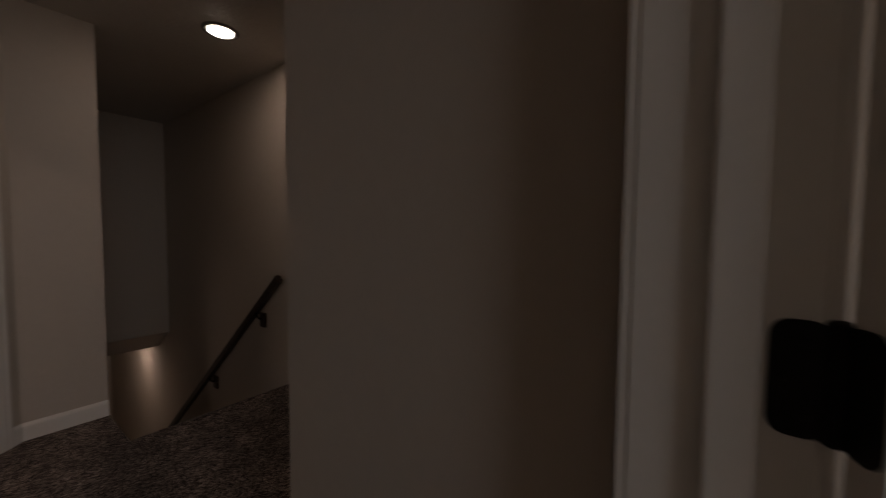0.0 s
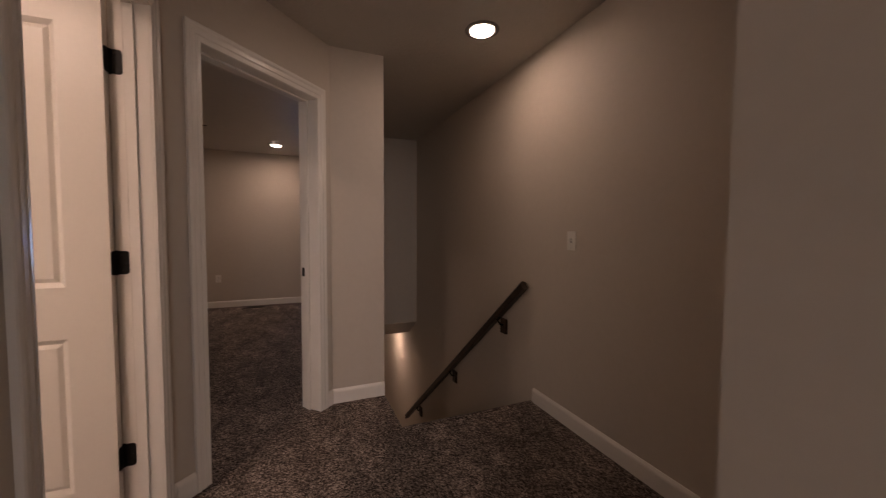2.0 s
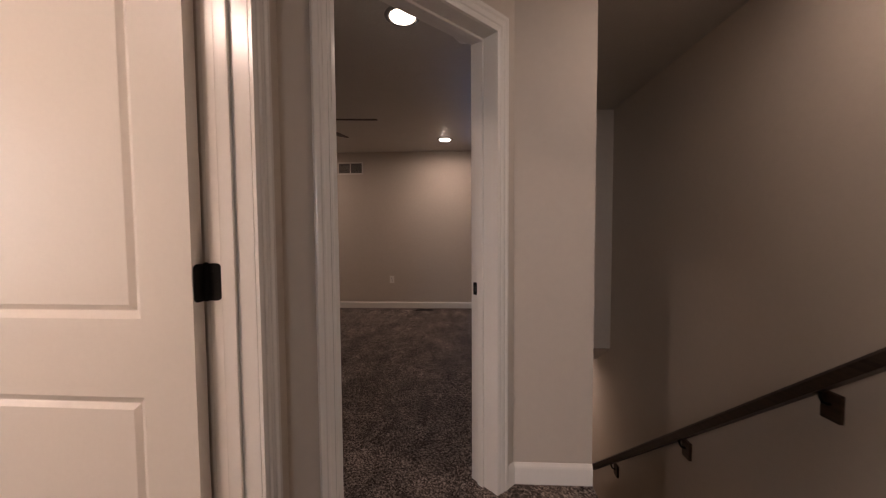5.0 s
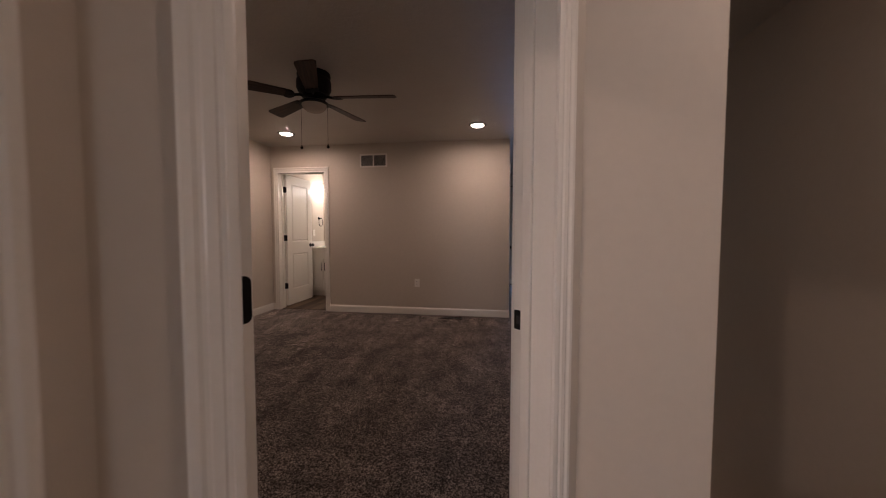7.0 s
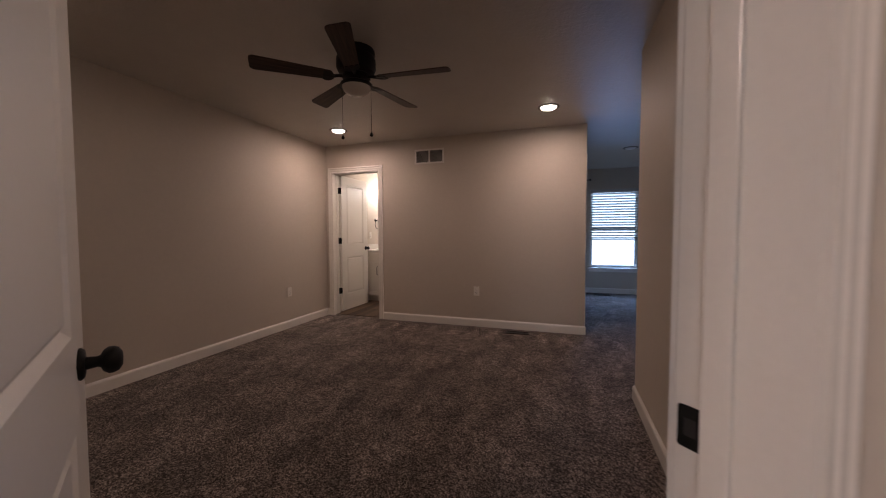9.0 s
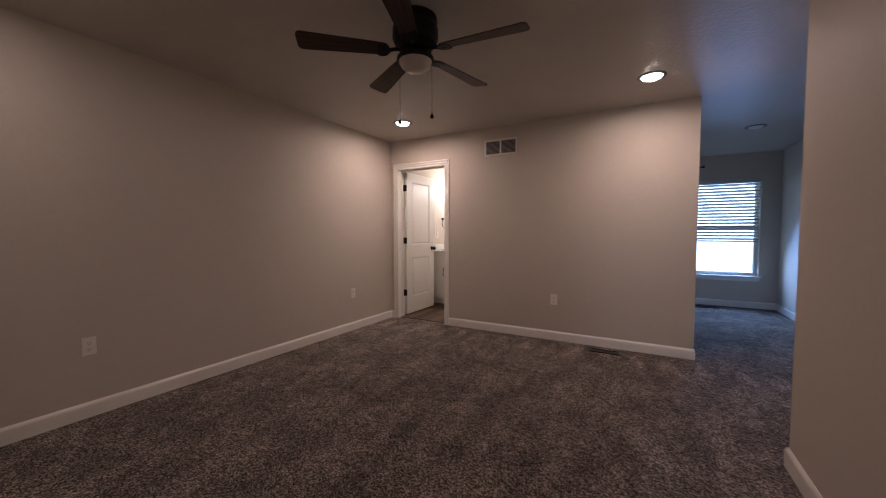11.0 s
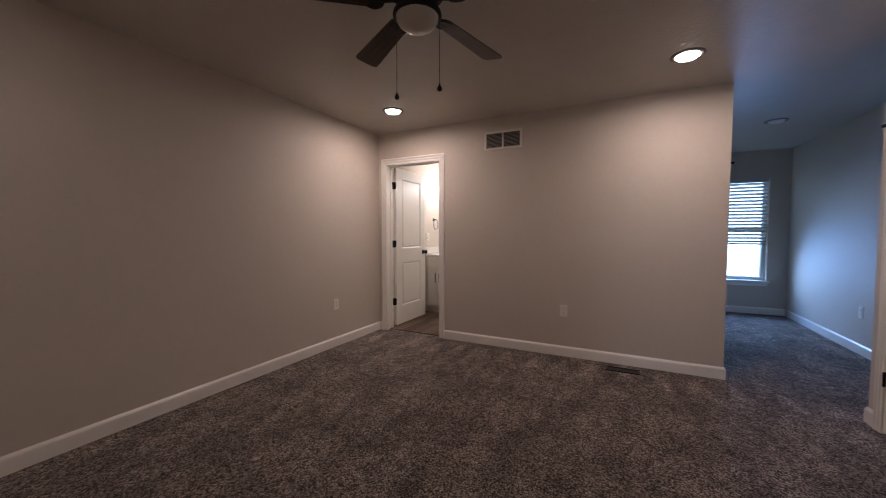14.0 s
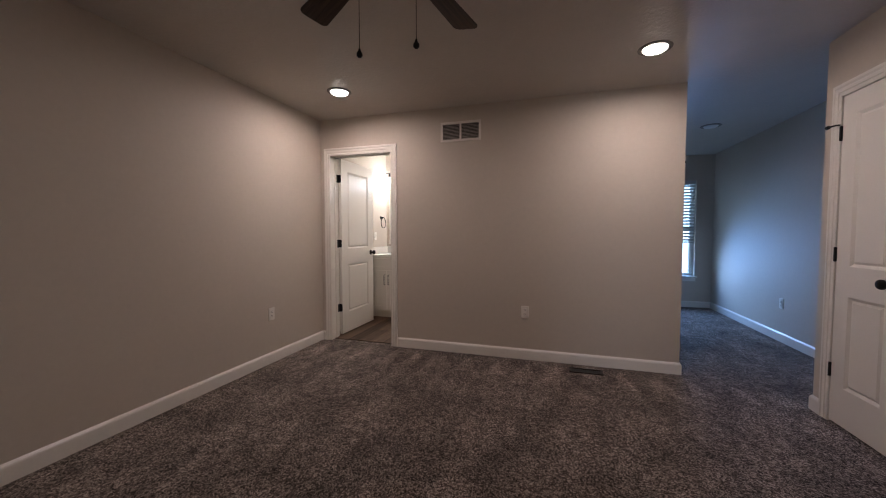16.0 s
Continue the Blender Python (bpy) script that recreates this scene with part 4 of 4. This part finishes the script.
def towel_ring():
    top = thing("towel_ring", WX, 8.27, 1.43, "black towel ring on a round wall mount", "towel ring")
    part("mount", moved(smooth(lathe([(0, 0), (0.024, 0), (0.024, 0.008), (0.01, 0.012), (0.009, 0.05), (0.012, 0.055), (0, 0.056)], 20)), pose(0, 0, 0, 0, 90)), BLACK, top)
    pts = [(0.046, 0.075 * math.sin(a), -0.078 - 0.075 * math.cos(a)) for a in (2 * math.pi * (k + 0.5) / 32 - math.pi for k in range(33))]
    part("ring", tube(pts, 0.005, 8), BLACK, top)


towel_ring()


def vanity_light():
    top = thing("vanity_light", -2.845, 8.47, 2.05, "black bar vanity light with bare glowing bulbs", "wall lamp")
    part("backplate", box(-0.15, 0.15, -0.018, 0.0, -0.05, 0.06, 0.005), BLACK, top)
    part("bar", tube([(-0.46, -0.1, 0.05), (0.46, -0.1, 0.05)], 0.008, 10), BLACK, top)
    part("arm", tube([(0, -0.015, 0.02), (0, -0.1, 0.05)], 0.008, 10), BLACK, top)
    for x in (-0.4, 0.0, 0.4):
        sk = part("socket", moved(smooth(lathe([(0, 0.05), (0.012, 0.05), (0.022, 0.02), (0.022, 0.0), (0, 0.0)], 18)), Matrix.Translation((x, -0.1, -0.005))), BLACK, top)
        part("bulb", moved(smooth(lathe([(0, 0.0), (0.014, -0.002), (0.02, -0.025), (0.031, -0.06), (0.024, -0.088), (0, -0.097)], 20)), Matrix.Translation((x, -0.1, -0.005))), BULB, sk, "glowing bulb")


vanity_light()
def mirror():
    top = thing("vanity_mirror", -2.75, 8.468, 1.45, "frameless wall mirror above the vanity", "mirror")
    part("glass", box(-0.55, 0.55, -0.006, 0.0, -0.42, 0.42, 0.0015, 1), MIRROR, top)


mirror()


def bath_floor():
    top = structure("floor_bath", box(WX, -1.8, NY + 0.055, 8.47, 0.0005, 0.003), SLOT, "grey-brown wood-look vinyl plank floor", "floor")
    n = 11
    for k in range(n):
        x = WX + k * (1.562 / n)
        y = NY + 0.055
        cut = (0.45 + 0.37 * k) % 1.2 + 0.1
        for y0, y1 in ((y, y + cut), (y + cut, 8.47)):
            if y1 - y0 < 0.02:
                continue
            b = box(0.0006, 1.562 / n - 0.0006, 0.0006, y1 - y0 - 0.0006, 0, 0.004)
            part("plank", b, PLANK, top, "", Matrix.Translation((x, y0, 0.0035)))


bath_floor()
